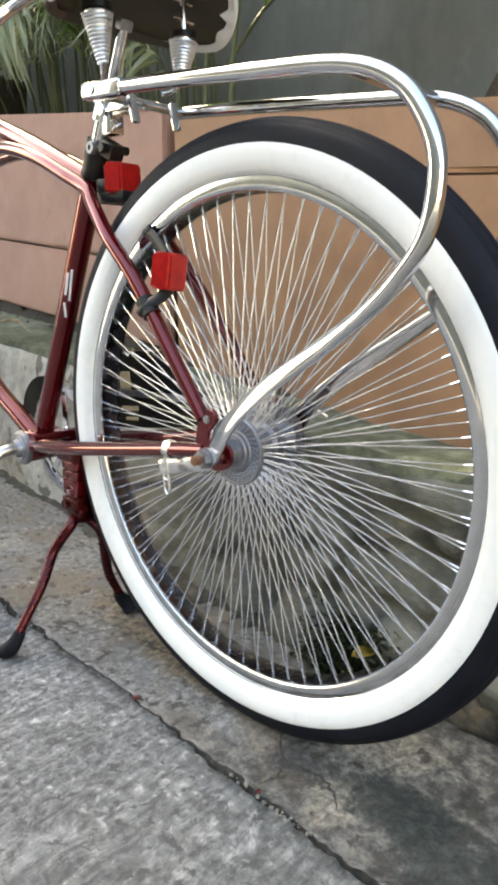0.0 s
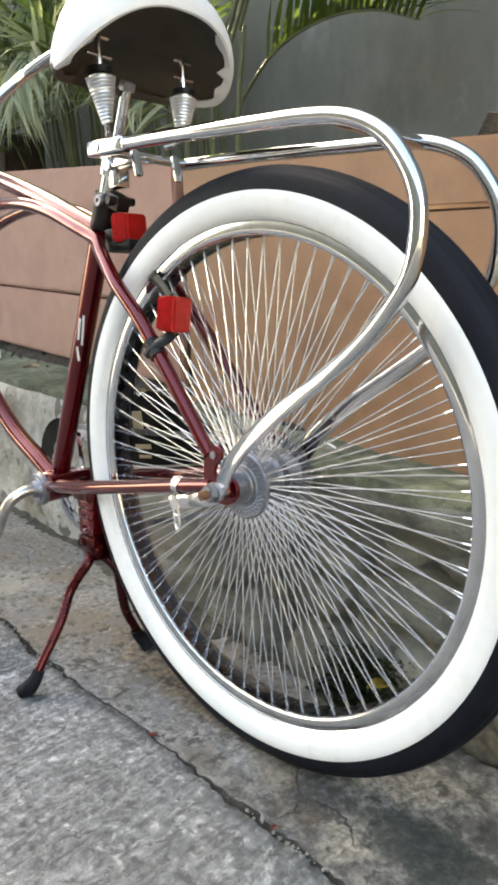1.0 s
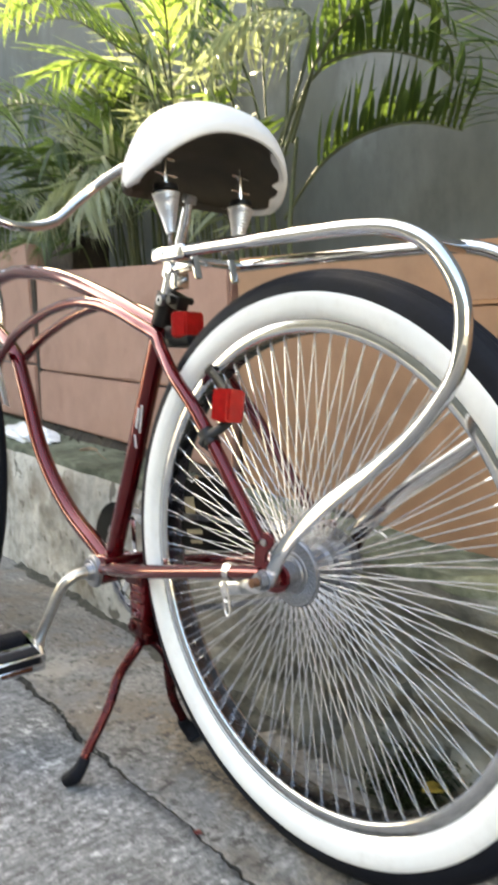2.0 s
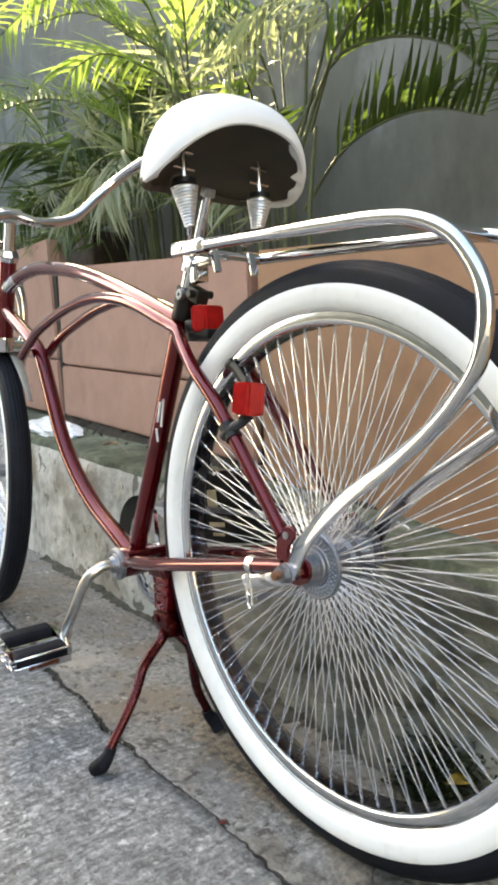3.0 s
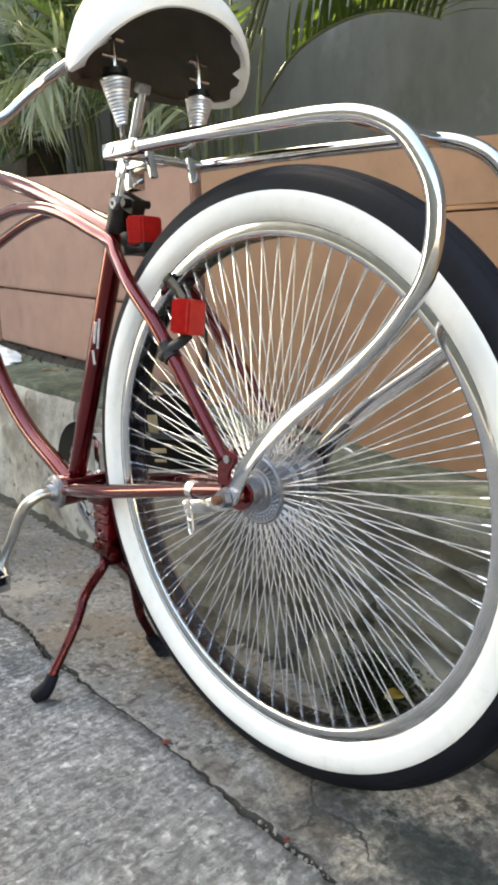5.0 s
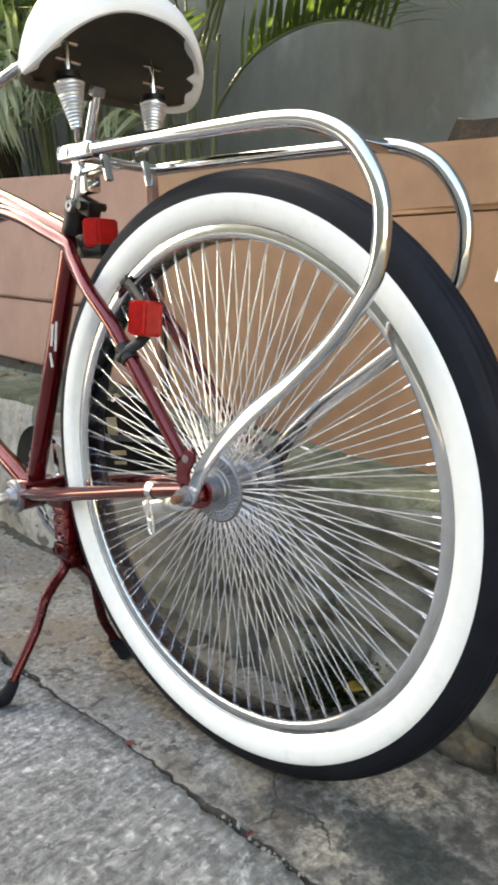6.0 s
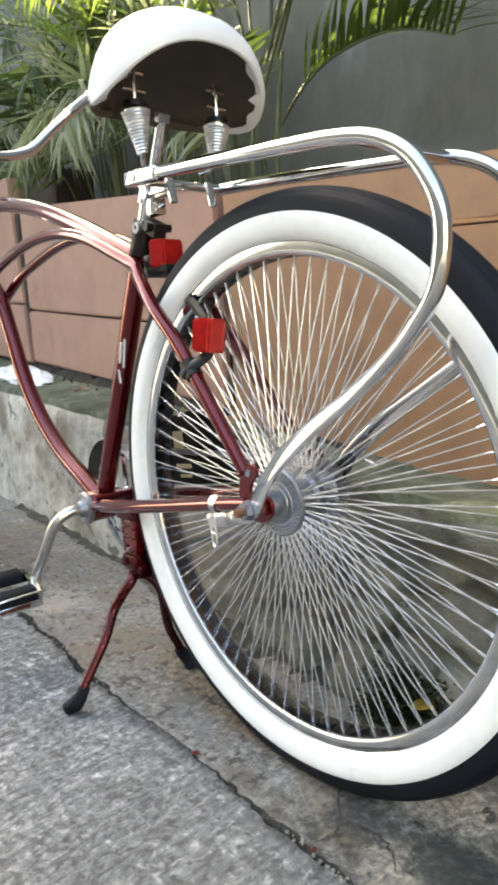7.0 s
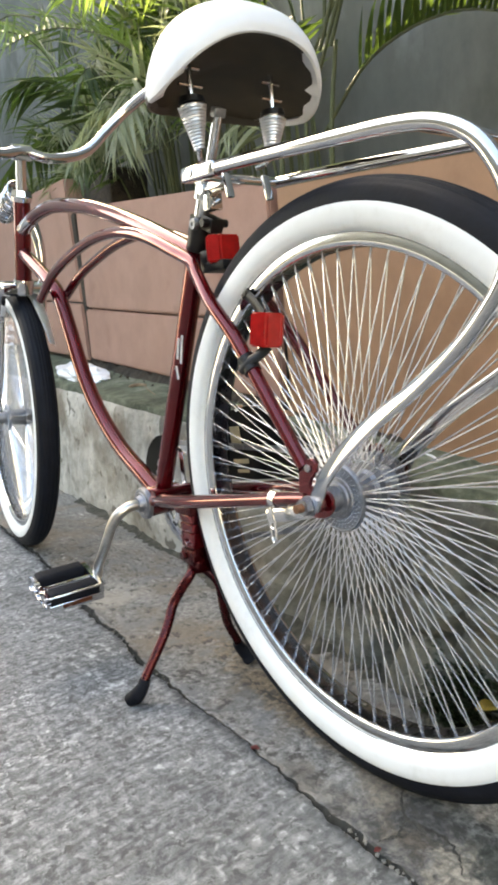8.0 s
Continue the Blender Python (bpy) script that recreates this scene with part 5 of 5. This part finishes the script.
palm("feathery dark green palm with arching fronds in a planter", [(-0.86, 0.74, 0.84, 0.30, 0.02), (-0.92, 0.70, 0.84, 0.45, 0.05), (-0.80, 0.77, 0.84, 0.4, 0.05)],
     [([(-0.84, 0.80, 1.05), (-0.71, 0.82, 1.17), (-0.56, 0.82, 1.20), (-0.40, 0.80, 1.17), (-0.26, 0.78, 1.10)], 24, 0.19, "green", 60, 0.75),
      ([(-0.89, 0.78, 1.20), (-0.70, 0.79, 1.39), (-0.51, 0.78, 1.37), (-0.33, 0.76, 1.27), (-0.21, 0.75, 1.14)], 24, 0.20, "green", 58, 0.65),
      ([(-0.80, 0.74, 1.15), (-0.62, 0.72, 1.38), (-0.42, 0.70, 1.42), (-0.28, 0.69, 1.34), (-0.20, 0.68, 1.22)], 22, 0.20, "green", 58, 0.6),
      ([(-0.78, 0.74, 1.22), (-0.64, 0.72, 1.46), (-0.72, 0.70, 1.54), (-0.87, 0.69, 1.58), (-0.98, 0.68, 1.56)], 20, 0.16, "hazy", 66, -0.75),
      ([(-0.82, 0.80, 1.28), (-0.80, 0.80, 1.62), (-0.90, 0.79, 1.76), (-1.05, 0.78, 1.82), (-1.20, 0.77, 1.80)], 22, 0.22, "hazy", 62, 0.5),
      ([(-0.98, 0.74, 0.95), (-1.00, 0.72, 1.08), (-1.02, 0.66, 1.12), (-1.03, 0.60, 1.08)], 9, 0.15, "hazy", 60, -0.7),
      ([(-0.80, 0.80, 1.25), (-0.60, 0.80, 1.60), (-0.40, 0.79, 1.70), (-0.20, 0.78, 1.62)], 20, 0.24, "green", 58, 0.5)], 11)
palm("sunlit yellow-green palm with long arching fronds in a planter", [(-1.45, 0.78, 0.95, 0.5, 0.0), (-1.55, 0.74, 0.95, 0.55, -0.03), (-1.68, 0.80, 0.97, 0.55, 0.02)],
     [([(-1.43, 0.82, 1.36), (-1.46, 0.79, 1.69), (-1.55, 0.69, 1.80), (-1.73, 0.60, 1.94), (-2.08, 0.52, 2.01)], 24, 0.25, "bright", 58, 0.75),
      ([(-1.43, 0.78, 1.32), (-1.36, 0.72, 1.56), (-1.47, 0.66, 1.67), (-1.60, 0.60, 1.74), (-1.74, 0.54, 1.72)], 20, 0.21, "bright", 66, 0.1),
      ([(-1.64, 0.82, 1.42), (-1.77, 0.80, 1.57), (-2.06, 0.75, 1.77), (-2.41, 0.67, 1.90), (-2.89, 0.60, 1.96)], 26, 0.25, "bright", 58, 0.6),
      ([(-1.43, 0.85, 1.39), (-1.33, 0.77, 1.69), (-1.22, 0.68, 1.80), (-1.18, 0.60, 1.86), (-1.15, 0.52, 1.84)], 20, 0.22, "bright", 62, 0.35),
      ([(-1.60, 0.84, 1.45), (-1.72, 0.80, 1.90), (-1.95, 0.74, 2.15), (-2.30, 0.66, 2.25), (-2.65, 0.58, 2.20)], 24, 0.26, "bright", 60, 0.45),
      ([(-1.50, 0.84, 1.42), (-1.52, 0.78, 1.85), (-1.62, 0.68, 2.05), (-1.76, 0.58, 2.12), (-1.92, 0.48, 2.05)], 22, 0.24, "bright", 60, 0.2),
      ([(-1.72, 0.78, 1.10), (-1.69, 0.74, 1.33), (-1.73, 0.66, 1.38), (-1.79, 0.58, 1.36), (-1.85, 0.52, 1.27)], 18, 0.20, "hazy", 64, -0.75),
      ([(-1.60, 0.76, 1.05), (-1.55, 0.70, 1.28), (-1.52, 0.62, 1.32), (-1.49, 0.55, 1.28), (-1.46, 0.50, 1.20)], 18, 0.20, "hazy", 64, -0.8),
      ([(-2.10, 0.53, 1.80), (-2.26, 0.51, 1.87), (-2.38, 0.50, 1.90), (-2.50, 0.48, 1.90)], 4, 0.23, "bright", 20, -3.0),
      ([(-1.30, 0.80, 1.05), (-1.22, 0.76, 1.35), (-1.18, 0.70, 1.42), (-1.12, 0.62, 1.38)], 16, 0.22, "hazy", 62, -0.4)], 23)
palm("dusky palm clump with drooping fronds in the tall planter", [(-2.55, 0.92, 1.25, 0.4, 0.0), (-2.75, 0.95, 1.28, 0.6, 0.0), (-2.35, 0.90, 1.22, 0.35, 0.02)],
     [([(-2.58, 0.95, 1.46), (-2.44, 0.88, 1.58), (-2.46, 0.79, 1.70), (-2.54, 0.68, 1.76), (-2.60, 0.57, 1.71)], 22, 0.26, "green", 62, -0.4),
      ([(-2.80, 0.96, 1.55), (-2.81, 0.90, 1.90), (-2.93, 0.80, 2.10), (-3.20, 0.72, 2.20), (-3.50, 0.66, 2.15)], 22, 0.30, "bright", 60, 0.3),
      ([(-2.35, 0.90, 1.35), (-2.25, 0.86, 1.60), (-2.18, 0.78, 1.68), (-2.10, 0.70, 1.62)], 18, 0.22, "green", 62, -0.5),
      ([(-2.60, 0.92, 1.40), (-2.75, 0.84, 1.56), (-2.95, 0.76, 1.58), (-3.15, 0.68, 1.48)], 18, 0.24, "green", 62, -0.5),
      ([(-2.45, 0.92, 1.30), (-2.35, 0.82, 1.44), (-2.28, 0.74, 1.44), (-2.20, 0.68, 1.36)], 16, 0.20, "hazy", 62, -0.6),
      ([(-2.40, 0.94, 1.50), (-2.15, 0.92, 1.85), (-1.95, 0.90, 1.95), (-1.75, 0.86, 1.88)], 20, 0.26, "green", 62, -0.3)], 37)


def low_foliage(label, x0, x1, n, seed, kinds, deep=(0.42, 0.60), high=(0.22, 0.52)):
    """A low clump: short fronds that rise from the soil and droop over the planter's edge."""
    rng = random.Random(seed)
    th = thing("fern_clump", label, "fern", group="low plants in the planters")
    for i in range(n):
        x = x0 + (x1 - x0) * (i + rng.uniform(0.2, 0.8)) / n
        y = 0.16 - 0.1 * x + rng.uniform(*deep)
        z = planter_top(x) - 0.06
        h, reach, side = rng.uniform(*high), rng.uniform(0.06, 0.26), rng.uniform(-0.18, 0.18)
        pts = [(x, y, z), (x + side * 0.3, y - reach * 0.3, z + h * 0.75), (x + side * 0.7, y - reach * 0.7, z + h), (x + side, y - reach, z + h * 0.82)]
        frond(th, pts, 13, rng.uniform(0.15, 0.22), kinds[i % len(kinds)], rng, 64, rng.choice((-0.7, -0.4, 0.2)), 0.3)
    return th


low_foliage("low green fern fronds, some toned pale for haze, crowding the planter", -2.10, -1.05, 11, 5, ("hazy", "green", "hazy"))
low_foliage("dark green fern fronds crowding the tall planter", -3.40, -2.20, 11, 8, ("green", "hazy"))
low_foliage("dense green palm fronds crowding the space before the wall", -2.75, -0.95, 24, 41, ("hazy", "bright", "hazy", "green"), (0.58, 0.80), (0.40, 1.0))


low_foliage("dark green palm fronds in the shade before the wall", -3.60, -1.15, 24, 77, ("green", "green", "hazy"), (0.66, 0.84), (0.5, 1.15))


# ------------------------------------------------------------ small things
def leaf_litter(name, label, category, x, y, z, size, turn, mat):
    bm = B()
    n = 6
    rows = []
    for i in range(n + 1):
        t = i / n
        w = 0.36 * math.sin(math.pi * (0.04 + 0.92 * t))
        rows.append([bm.verts.new(((t - 0.5) * size, -w * size, 0.10 * size * math.sin(3 * t) + 0.06 * size)), bm.verts.new(((t - 0.5) * size, 0, 0.08 * size * math.sin(3 * t))), bm.verts.new(((t - 0.5) * size, w * size, 0.10 * size * math.sin(3 * t) + 0.07 * size))])
    for a, b in zip(rows, rows[1:]):
        for k in range(2):
            bm.faces.new((a[k], a[k + 1], b[k + 1], b[k]))
    bmesh.ops.solidify(bm, geom=bm.faces[:], thickness=0.0006)
    o = part(name, bm, mat, None, at=pose(x, y, z, 0, 0, turn))
    return tagged(o, label, category)


leaf_litter("fallen_leaf", "yellowed leaf fallen at the foot of the bank", "leaf", 0.082, 0.125, 0.052, 0.036, 60, M_YELLOW)
leaf_litter("petal", "small dried red petal lying in the crack", "petal", -0.118, -0.0880, 0.001, 0.013, 30, M_RED_BIT)
leaf_litter("petal", "small dried red petal lying in the crack", "petal", 0.103, -0.098, 0.001, 0.009, 80, M_RED_BIT)


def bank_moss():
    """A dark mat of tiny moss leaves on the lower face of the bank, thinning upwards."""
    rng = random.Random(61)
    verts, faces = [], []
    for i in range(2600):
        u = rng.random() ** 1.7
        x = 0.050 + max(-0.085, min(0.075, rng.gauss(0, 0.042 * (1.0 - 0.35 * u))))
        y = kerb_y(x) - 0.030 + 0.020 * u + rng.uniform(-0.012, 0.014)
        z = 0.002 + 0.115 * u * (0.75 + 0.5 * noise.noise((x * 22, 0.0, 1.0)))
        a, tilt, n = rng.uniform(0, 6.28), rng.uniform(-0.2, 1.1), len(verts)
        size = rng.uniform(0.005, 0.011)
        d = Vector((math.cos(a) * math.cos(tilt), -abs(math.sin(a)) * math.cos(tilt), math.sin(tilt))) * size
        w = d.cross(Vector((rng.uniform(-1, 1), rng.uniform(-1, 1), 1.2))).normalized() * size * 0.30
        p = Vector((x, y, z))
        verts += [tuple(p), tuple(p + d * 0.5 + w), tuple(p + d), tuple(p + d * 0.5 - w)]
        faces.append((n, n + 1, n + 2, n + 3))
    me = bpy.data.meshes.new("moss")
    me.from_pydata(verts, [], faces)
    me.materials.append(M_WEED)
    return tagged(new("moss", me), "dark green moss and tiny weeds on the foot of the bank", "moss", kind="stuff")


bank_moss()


def rubble_stone(x, y, z, sx, sy, sz, turn, seed, label):
    """A rough broken stone with flat faces and worn edges."""
    bm = B()
    bmesh.ops.create_icosphere(bm, subdivisions=4, radius=1.0)
    for v in bm.verts:
        d = v.co.normalized()
        q = max(abs(d.x), abs(d.y), abs(d.z)) ** 0.75
        r = 1.0 / q * (1 + 0.22 * noise.noise(d * 1.4 + Vector((seed, 0, 0))) + 0.10 * noise.noise(d * 4.0 + Vector((0, seed, 0))) + 0.03 * noise.noise(d * 13.0))
        v.co = Vector((d.x * r * sx, d.y * r * sy, d.z * r * sz))
    return tagged(part("rubble_stone", bm, M_STONE, None, at=pose(x, y, z, 8, -6, turn)), label, "stone", group="stones at the foot of the bank")


for x, y, z, sx, sy, sz, turn, seed in ((0.300, 0.176, 0.020, 0.060, 0.030, 0.048, -14, 2.3), (0.205, 0.188, 0.008, 0.034, 0.022, 0.034, 10, 5.1), (0.235, 0.205, 0.085, 0.075, 0.035, 0.036, -4, 8.7)):
    rubble_stone(x, y, z, sx, sy, sz, turn, seed, "tan and rust-stained rubble stone at the foot of the bank")

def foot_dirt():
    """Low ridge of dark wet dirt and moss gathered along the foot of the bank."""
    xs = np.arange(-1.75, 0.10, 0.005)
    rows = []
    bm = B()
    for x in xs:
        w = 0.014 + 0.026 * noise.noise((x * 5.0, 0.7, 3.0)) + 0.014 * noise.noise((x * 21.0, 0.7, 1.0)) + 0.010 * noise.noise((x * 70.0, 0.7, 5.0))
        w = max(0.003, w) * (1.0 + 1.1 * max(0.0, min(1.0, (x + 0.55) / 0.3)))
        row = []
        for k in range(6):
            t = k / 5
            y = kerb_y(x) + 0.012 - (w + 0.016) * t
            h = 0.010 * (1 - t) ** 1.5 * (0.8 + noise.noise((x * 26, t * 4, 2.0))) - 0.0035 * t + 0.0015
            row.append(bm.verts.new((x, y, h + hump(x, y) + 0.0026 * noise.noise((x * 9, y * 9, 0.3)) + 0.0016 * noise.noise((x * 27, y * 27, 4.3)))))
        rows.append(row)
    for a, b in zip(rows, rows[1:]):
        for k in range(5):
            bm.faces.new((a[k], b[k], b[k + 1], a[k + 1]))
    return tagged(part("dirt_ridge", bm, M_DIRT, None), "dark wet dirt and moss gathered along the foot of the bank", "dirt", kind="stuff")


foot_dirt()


def planter_dirt():
    """Dark crumbs of soil and leaf mould along the planter's foot."""
    rng = random.Random(19)
    bm = B()
    rows = []
    for x in np.arange(-2.15, -0.30, 0.006):
        w = max(0.004, 0.016 + 0.022 * noise.noise((x * 6.0, 4.7, 3.0)) + 0.016 * noise.noise((x * 27.0, 1.7, 1.0)) + 0.010 * noise.noise((x * 80.0, 0.7, 5.0)))
        base = (0.275 - 0.09 * slope_x(x)) * 0.99
        row = []
        for k in range(5):
            t = k / 4
            h = (0.020 + 0.022 * noise.noise((x * 15, 3.0, 0.0))) * (1 - t) ** 1.3 + 0.010 * noise.noise((x * 45, t * 5, 2.0)) * (1 - t) + 0.006 - 0.012 * t
            row.append(bm.verts.new((x, 0.16 - 0.1 * x + 0.262 - (w + 0.012) * t, base + h)))
        rows.append(row)
    for a, b in zip(rows, rows[1:]):
        for k in range(4):
            bm.faces.new((a[k], b[k], b[k + 1], a[k + 1]))
    for k in range(40):
        x, r = rng.uniform(-2.1, -0.4), rng.uniform(0.002, 0.0055)
        q = bmesh.ops.create_icosphere(bm, subdivisions=1, radius=r, matrix=Matrix.Translation((x, 0.16 - 0.1 * x + rng.uniform(0.18, 0.25), (0.275 - 0.09 * slope_x(x)) * 0.99 + r * 0.5)))
        for v in q["verts"]:
            v.co += Vector((rng.uniform(-1, 1), rng.uniform(-1, 1), rng.uniform(-1, 1))) * r * 0.4
    return tagged(part("soil_crumbs", bm, M_SOIL_AND_SHADE, None), "dark crumbs of soil and leaf mould along the foot of the planters", "soil", kind="stuff")


planter_dirt()
bm = B()
tube(bm, [(-0.116, 0.268, 0.325), (-0.104, 0.269, 0.322), (-0.092, 0.266, 0.318)], [0.0012, 0.0018, 0.0012], 7, 4)
tagged(part("splinter", bm, M_DECAL, None), "short pale splinter lying on the bank", "twig")

def hairline(points, width, seed):
    """A thin jagged crack: a dark ribbon that follows the uneven surface."""
    bm = B()
    line = spline([(x, y, 0) for x, y in points], 12)
    rows = []
    for i, p in enumerate(line):
        d = (line[min(i + 1, len(line) - 1)] - line[max(i - 1, 0)]).normalized()
        n = Vector((-d.y, d.x, 0))
        p = p + n * (0.0035 * noise.noise((i * 0.35, seed, 0.0)) + 0.0016 * noise.noise((i * 1.1, seed, 4.0)))
        w = max(0.0003, width * (0.7 + 0.9 * noise.noise((i * 0.6, seed, 9.0))) * math.sin(math.pi * (0.06 + 0.88 * i / (len(line) - 1))))
        row = []
        for s in (-1, 1):
            q = p + n * s * w
            z = 0.0026 * noise.noise((q.x * 9, q.y * 9, 0.3)) + 0.0016 * noise.noise((q.x * 27, q.y * 27, 4.3)) - 0.0015
            row.append(bm.verts.new((q.x, q.y, z)))
        rows.append(row)
    for a, b in zip(rows, rows[1:]):
        bm.faces.new((a[0], a[1], b[1], b[0]))
    return tagged(part("crack_branch", bm, M_CRACK, None), "thin dark crack branching through the worn concrete", "crack", kind="structure")


hairline([(0.050, 0.006), (0.066, -0.020), (0.090, -0.040), (0.112, -0.037), (0.135, -0.032), (0.160, -0.044), (0.176, -0.060)], 0.0030, 1.0)
hairline([(0.090, -0.040), (0.098, -0.062), (0.092, -0.088)], 0.0022, 5.0)
hairline([(-0.30, 0.020), (-0.22, 0.006), (-0.15, 0.012), (-0.09, 0.002)], 0.0011, 8.0)

# grit lying in the open part of the crack
rng = random.Random(3)
bm = B()
for k in range(44):
    x = rng.choice((rng.uniform(-0.60, -0.34), rng.uniform(-0.02, 0.24), rng.uniform(0.06, 0.18)))
    r = rng.uniform(0.0005, 0.0024) if k % 5 else rng.uniform(0.002, 0.0034)
    c = (x, crack_y(x) + rng.uniform(-0.003, 0.003), -0.004 + rng.uniform(0, 0.003))
    q = bmesh.ops.create_icosphere(bm, subdivisions=1, radius=r, matrix=Matrix.Translation(c))
    for v in q["verts"]:
        v.co += Vector((rng.uniform(-1, 1), rng.uniform(-1, 1), rng.uniform(-1, 1))) * r * 0.35
tagged(part("grit", bm, M_GRIT, None), "pale sand grains and grit lying in the crack", "grit", kind="stuff")


def plastic_bag():
    bm = B()
    bmesh.ops.create_icosphere(bm, subdivisions=4, radius=1.0)
    for v in bm.verts:
        n = noise.noise(v.co * 2.2) * 0.30 + noise.noise(v.co * 5.5) * 0.10
        v.co = v.co * (1 + n)
        v.co = Vector((v.co.x * 0.235, v.co.y * 0.07, max(-0.3, v.co.z) * 0.042))
    o = part("plastic_bag", bm, M_BAG, None, at=pose(-1.98, 0.495, 0.443, 0, 6, -6))
    return tagged(o, "crumpled white plastic bag lying on the bank", "bag")


plastic_bag()
bm = B()
tube(bm, [(-1.43, 0.458, 0.403), (-1.36, 0.445, 0.404), (-1.27, 0.412, 0.396), (-1.17, 0.380, 0.386)], [0.0022, 0.0016, 0.0014, 0.0010], 7, 5)
tube(bm, [(-1.455, 0.440, 0.402), (-1.44, 0.452, 0.405), (-1.42, 0.462, 0.406), (-1.39, 0.468, 0.404)], [0.0030, 0.0058, 0.0050, 0.0026], 8, 5)
tagged(part("twig", bm, M_TWIG, None), "dry pale twig lying on the mossy bank", "twig")


def leaf_sheath():
    """Dark dried palm sheath that pokes over the planter's edge."""
    bm = B()
    out = [(0.000, 0.752), (0.012, 0.775), (0.030, 0.812), (0.060, 0.796), (0.140, 0.786), (0.20, 0.778), (0.34, 0.770), (0.40, 0.72), (0.05, 0.72)]
    y = 0.16 + 0.33
    a = [bm.verts.new((x, y - 0.1 * x, z)) for x, z in out]
    b = [bm.verts.new((x + 0.01, y - 0.1 * x + 0.03, z - 0.004)) for x, z in out]
    bm.faces.new(a)
    bm.faces.new(b[::-1])
    for i in range(len(a)):
        j = (i + 1) % len(a)
        bm.faces.new((a[j], a[i], b[i], b[j]))
    bmesh.ops.bevel(bm, geom=bm.edges[:], offset=0.003, segments=1, affect="EDGES")
    return tagged(part("leaf_sheath", bm, M_SOIL_AND_SHADE, None), "dark dried palm sheath lying in the planter", "dry leaf")


leaf_sheath()
bm = B()
block(bm, (0.016, 0.014, 0.030), pose(0.155, 0.393, 0.594, 0, 0, -6), 0.003)
tube(bm, [(0.150, 0.390, 0.582), (0.146, 0.385, 0.566), (0.144, 0.382, 0.556)], [0.005, 0.004, 0.004], 8, 4)
tagged(part("drain_spout", bm, M_DECAL, None), "small white plastic spout on the planter face", "spout")
bm = B()
block(bm, (0.52, 0.16, 0.24), pose(-2.20, 0.80, 1.15, 0, 9, -6), 0.012)
tagged(part("plant_trough", bm, M_SOIL_AND_SHADE, None), "dark brown plant trough standing in the planter", "trough")
# unseen walls, added: west pair blocks the sun, dark south one tones reflections
for nm, size, loc in (("unseen_wall_south", (18, 0.25, 4.3), (2.9, -6.7, 2.1, 0, 0, -9)), ("unseen_wall_east", (0.25, 12, 2.6), (8.0, 0, 1.25)), ("unseen_wall_west", (0.25, 1.2, 5.2), (-6.62, 1.45, 2.55)), ("unseen_sun_block_west", (3.0, 3.85, 7.4), (-8.0, -1.075, 3.65))):
    south = nm == "unseen_wall_south"
    tagged(part(nm, block(B(), size, pose(*loc), 0.01), M_UNSEEN_DARK if south else M_UNSEEN_LIGHT, None), "unseen dark wall added to darken reflections" if south else "unseen plain light wall added to shape the light", "wall", kind="structure")
